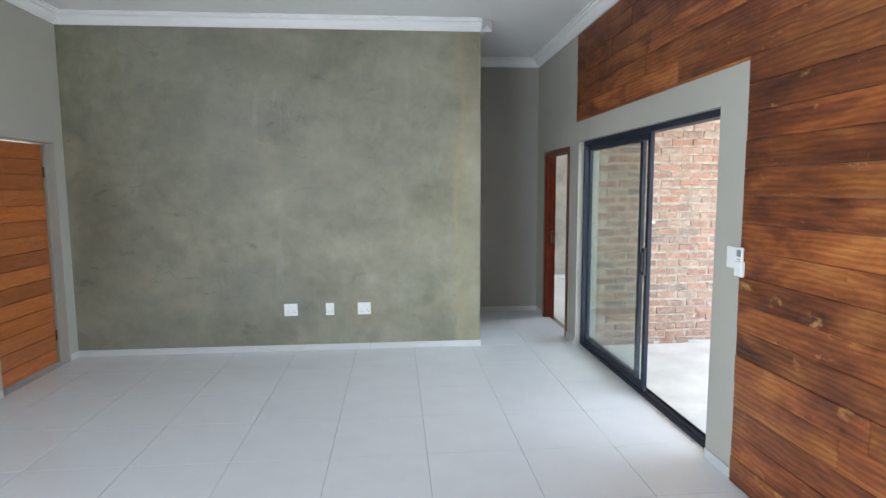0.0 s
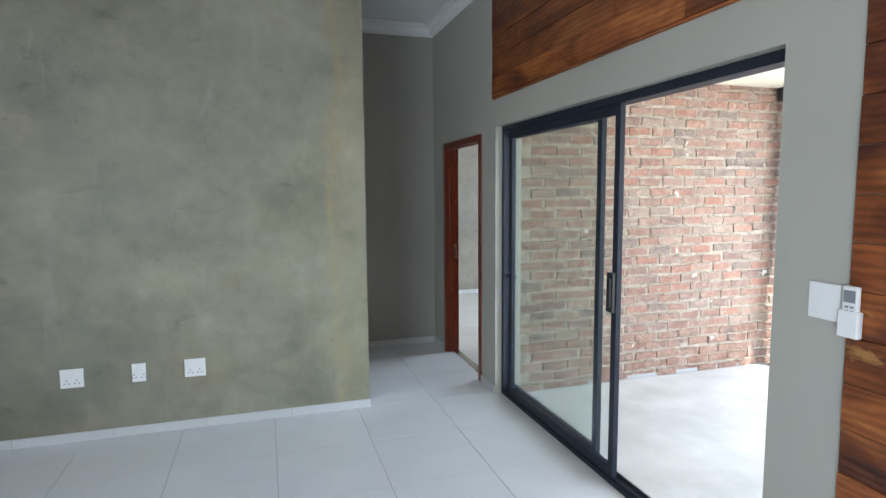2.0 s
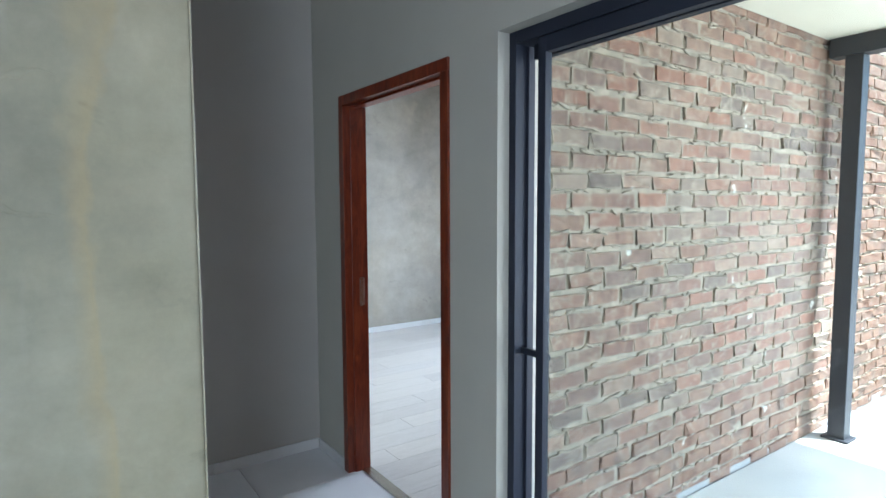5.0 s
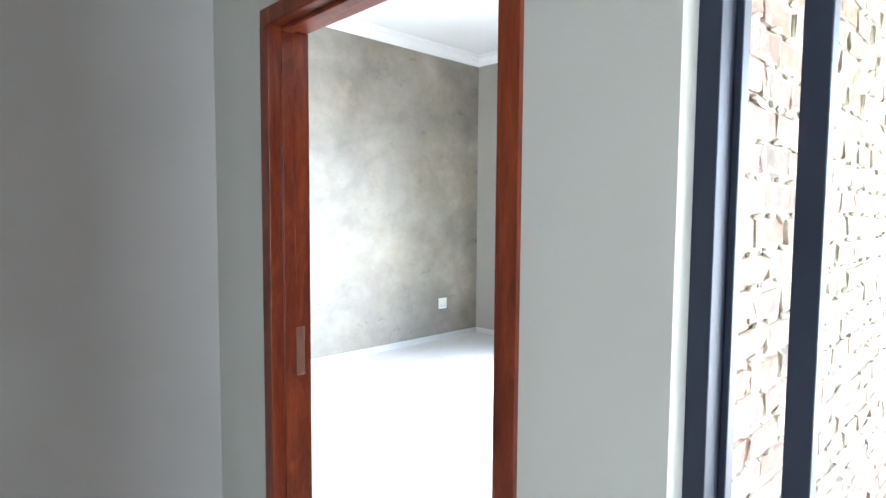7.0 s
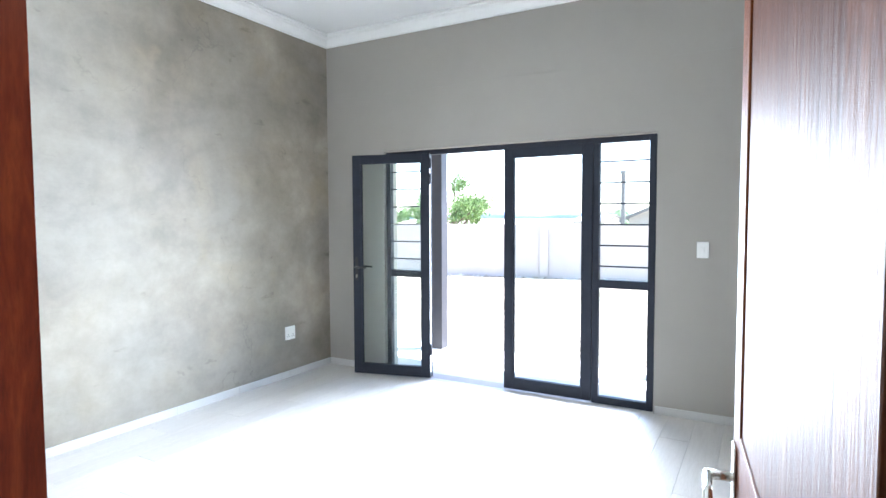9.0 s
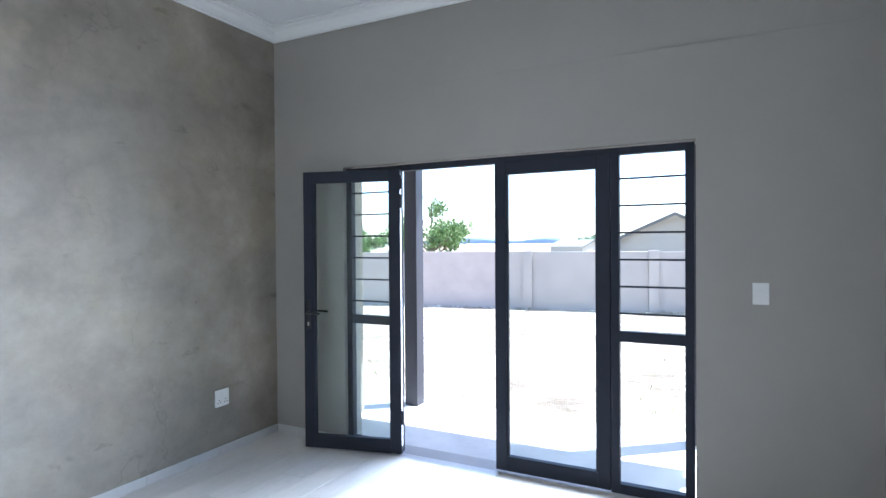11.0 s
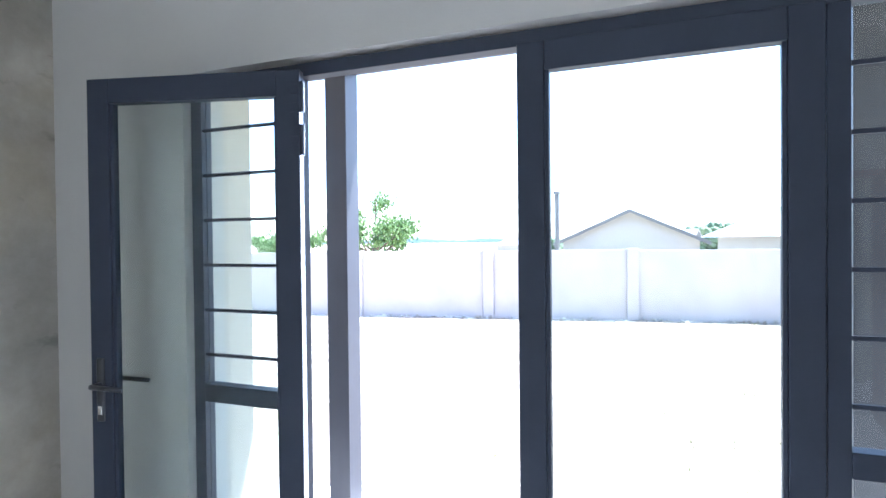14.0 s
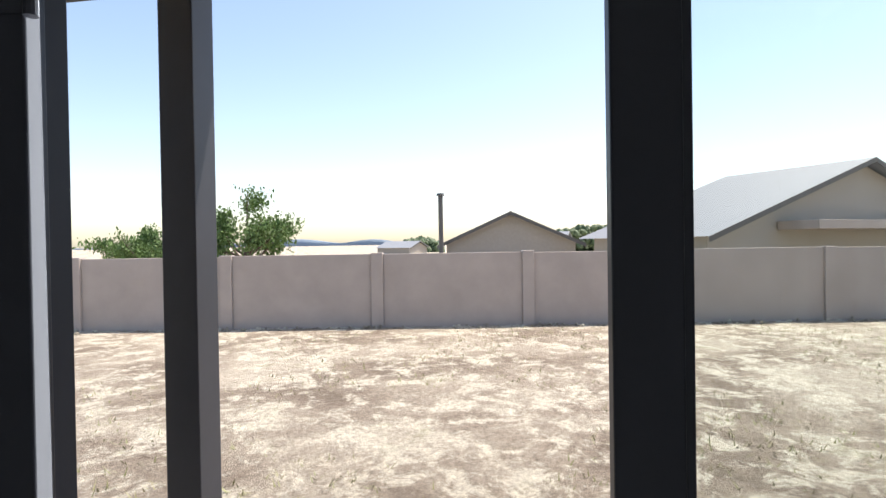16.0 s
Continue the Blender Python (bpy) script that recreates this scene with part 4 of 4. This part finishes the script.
TW = 0.605
tile_cache = {}
for i in range(-6, 4):
    for j in range(-4, 14):
        x0, x1 = 0.315 + i * TW, 0.315 + (i + 1) * TW
        y0, y1 = 0.25 + j * TW, 0.25 + (j + 1) * TW
        x0, x1, y1 = max(x0, LX), min(x1, RX + (0.07 if y0 > 5.9 else 0.055)), min(y1, HY)
        if x1 - x0 < 0.05 or y1 - y0 < 0.05:
            continue
        key = (round(x1 - x0, 3), round(y1 - y0, 3))
        if key not in tile_cache:
            tile_cache[key] = piece_mesh("floor_tile", key[0] - 0.003, key[1] - 0.003, 0.01, M_TILE, 0.001)
        ob = new("floor_tile", tile_cache[key])
        ob.location = ((x0 + x1) / 2, (y0 + y1) / 2, 0.0)
        ob.parent = floor_ob

bed_floor = bpy.data.objects["floor_bedroom"]
PW, PL = 0.19, 1.28
cache = {}
for r in range(22):
    y0, y1 = 5.955 + r * PW, min(5.955 + (r + 1) * PW, BY)
    if y1 - y0 < 0.02:
        continue
    s = RX + 0.10 - (r * 0.47 % PL)
    while s < BX:
        x0, x1 = max(s, RX + 0.11 if 6.0 < (y0 + y1) / 2 < 6.93 else RB), min(s + PL, BX + (0.03 if 6.8 < (y0 + y1) / 2 < 9.28 else 0))
        if x1 - x0 > 0.02:
            key = (round(x1 - x0, 3), round(y1 - y0, 3))
            if key not in cache:
                cache[key] = piece_mesh("floor_board", key[0] - 0.0012, key[1] - 0.0012, 0.012, M_PLANK, 0.001)
            ob = new("floor_board", cache[key])
            ob.location = ((x0 + x1) / 2, (y0 + y1) / 2, 0.0)
            ob.parent = bed_floor
        s += PL

# timber cladding on the wall with the sliding door
clad = tagged(new("cladding"), "reddish brown stained pine boards cladding the wall", "cladding", kind="structure")
rnd = random.Random(21)
CH = 0.1465
row = 0
z = 0.004
while z < CEIL - 0.13:
    z1 = min(z + CH, CEIL - 0.126)
    spans = [(-4.38, 2.79)]
    if z > 2.33:
        spans = [(-4.38, 5.69)]
    elif z1 > 2.335:
        spans = [(-4.38, 2.79), ]
    for a, b in spans:
        s = b
        first = True
        while s > a:
            l = rnd.uniform(0.7, 2.4) if first else rnd.uniform(1.4, 3.2)
            first = False
            e = max(a, s - l)
            if e - a < 0.3:
                e = a
            bm = bmesh.new()
            t = 0.02 + rnd.uniform(-0.0025, 0.003)
            add_box(bm, -t, 0, -(s - e) / 2 + 0.001, (s - e) / 2 - 0.001, -(z1 - z) / 2 + 0.0012, (z1 - z) / 2 - 0.0012, 0.002)
            ob = finish("board", bm, M_CLAD, clad)
            ob.location = (RX, (s + e) / 2, (z + z1) / 2)
            s = e
    z = z1
    if z < 2.33 < z + CH:
        # part board cut to the top of the plaster surround
        bm = bmesh.new()
        add_box(bm, -0.02, 0, -(5.69 - 2.792) / 2, (5.69 - 2.792) / 2, 0, (z + CH) - 2.336, 0.002)
        ob = finish("board", bm, M_CLAD, clad)
        ob.location = (RX, (5.69 + 2.792) / 2, 2.335)

# brick wall of the patio
brick_wall = structure(boxes("wall_brick", M_MORTAR, [(RX2 + 0.001, BX2, 5.738, 5.83, -0.3, CEIL)]), "weathered stock brick wall with rough squeezed mortar joints", "wall")
rnd = random.Random(77)
protos = []
for k in range(10):
    bm = bmesh.new()
    add_box(bm, -0.108, 0.108, -0.012, 0.02, -0.0345, 0.0345)
    bmesh.ops.bevel(bm, geom=[e for e in bm.edges if all(v.co.y < 0 for v in e.verts)], offset=0.006, segments=1, affect="EDGES")
    for v in bm.verts:
        v.co += Vector((rnd.gauss(0, 0.005), rnd.gauss(0, 0.003), rnd.gauss(0, 0.0035)))
    me = bpy.data.meshes.new("brick")
    bm.to_mesh(me)
    bm.free()
    me.materials.append(M_BRICK)
    protos.append(me)
rest = bmesh.new()
count = 0
for c in range(31):
    zc = -0.02 + c * 0.086
    for k in range(19):
        xc = RX2 + 0.12 + k * 0.229 + (0.115 if c % 2 else 0)
        if xc > BX2 - 0.1:
            continue
        m = Matrix.Translation((xc + rnd.gauss(0, 0.006), 5.7405 + rnd.uniform(-0.005, 0.003), zc + rnd.gauss(0, 0.0045))) @ Euler((rnd.gauss(0, 0.03), rnd.gauss(0, 0.02), rnd.gauss(0, 0.022))).to_matrix().to_4x4()
        if 0.35 < zc < 2.4 and xc < 5.15 and count < 300:
            ob = new("brick", rnd.choice(protos))
            ob.matrix_world = m
            ob.parent = brick_wall
            count += 1
        else:
            piece = bmesh.new()
            piece.from_mesh(rnd.choice(protos))
            piece.transform(m)
            me = bpy.data.meshes.new("tmp")
            piece.to_mesh(me)
            piece.free()
            rest.from_mesh(me)
            bpy.data.meshes.remove(me)
tagged(finish("bricks", rest, M_BRICK_FAR, brick_wall), kind="stuff")


def mortar_snots():
    """Squeezed mortar lumps left along the joints."""
    bm = bmesh.new()
    r2 = random.Random(4)
    for i in range(1500):
        xc, c = r2.uniform(RX2 + 0.05, BX2 - 0.1), r2.randrange(31)
        m = Matrix.Translation((xc, 5.731 + r2.uniform(-0.004, 0.004), 0.023 + c * 0.086 + r2.gauss(0, 0.004))) @ Euler((r2.random(), r2.gauss(0, 0.15), 0)).to_matrix().to_4x4() @ Matrix.Diagonal((r2.uniform(0.012, 0.05), 0.009, r2.uniform(0.005, 0.010), 1))
        bmesh.ops.create_icosphere(bm, subdivisions=1, radius=1.0, matrix=m)
    return tagged(finish("mortar_lumps", bm, M_MORTAR, brick_wall), kind="stuff")


mortar_snots()
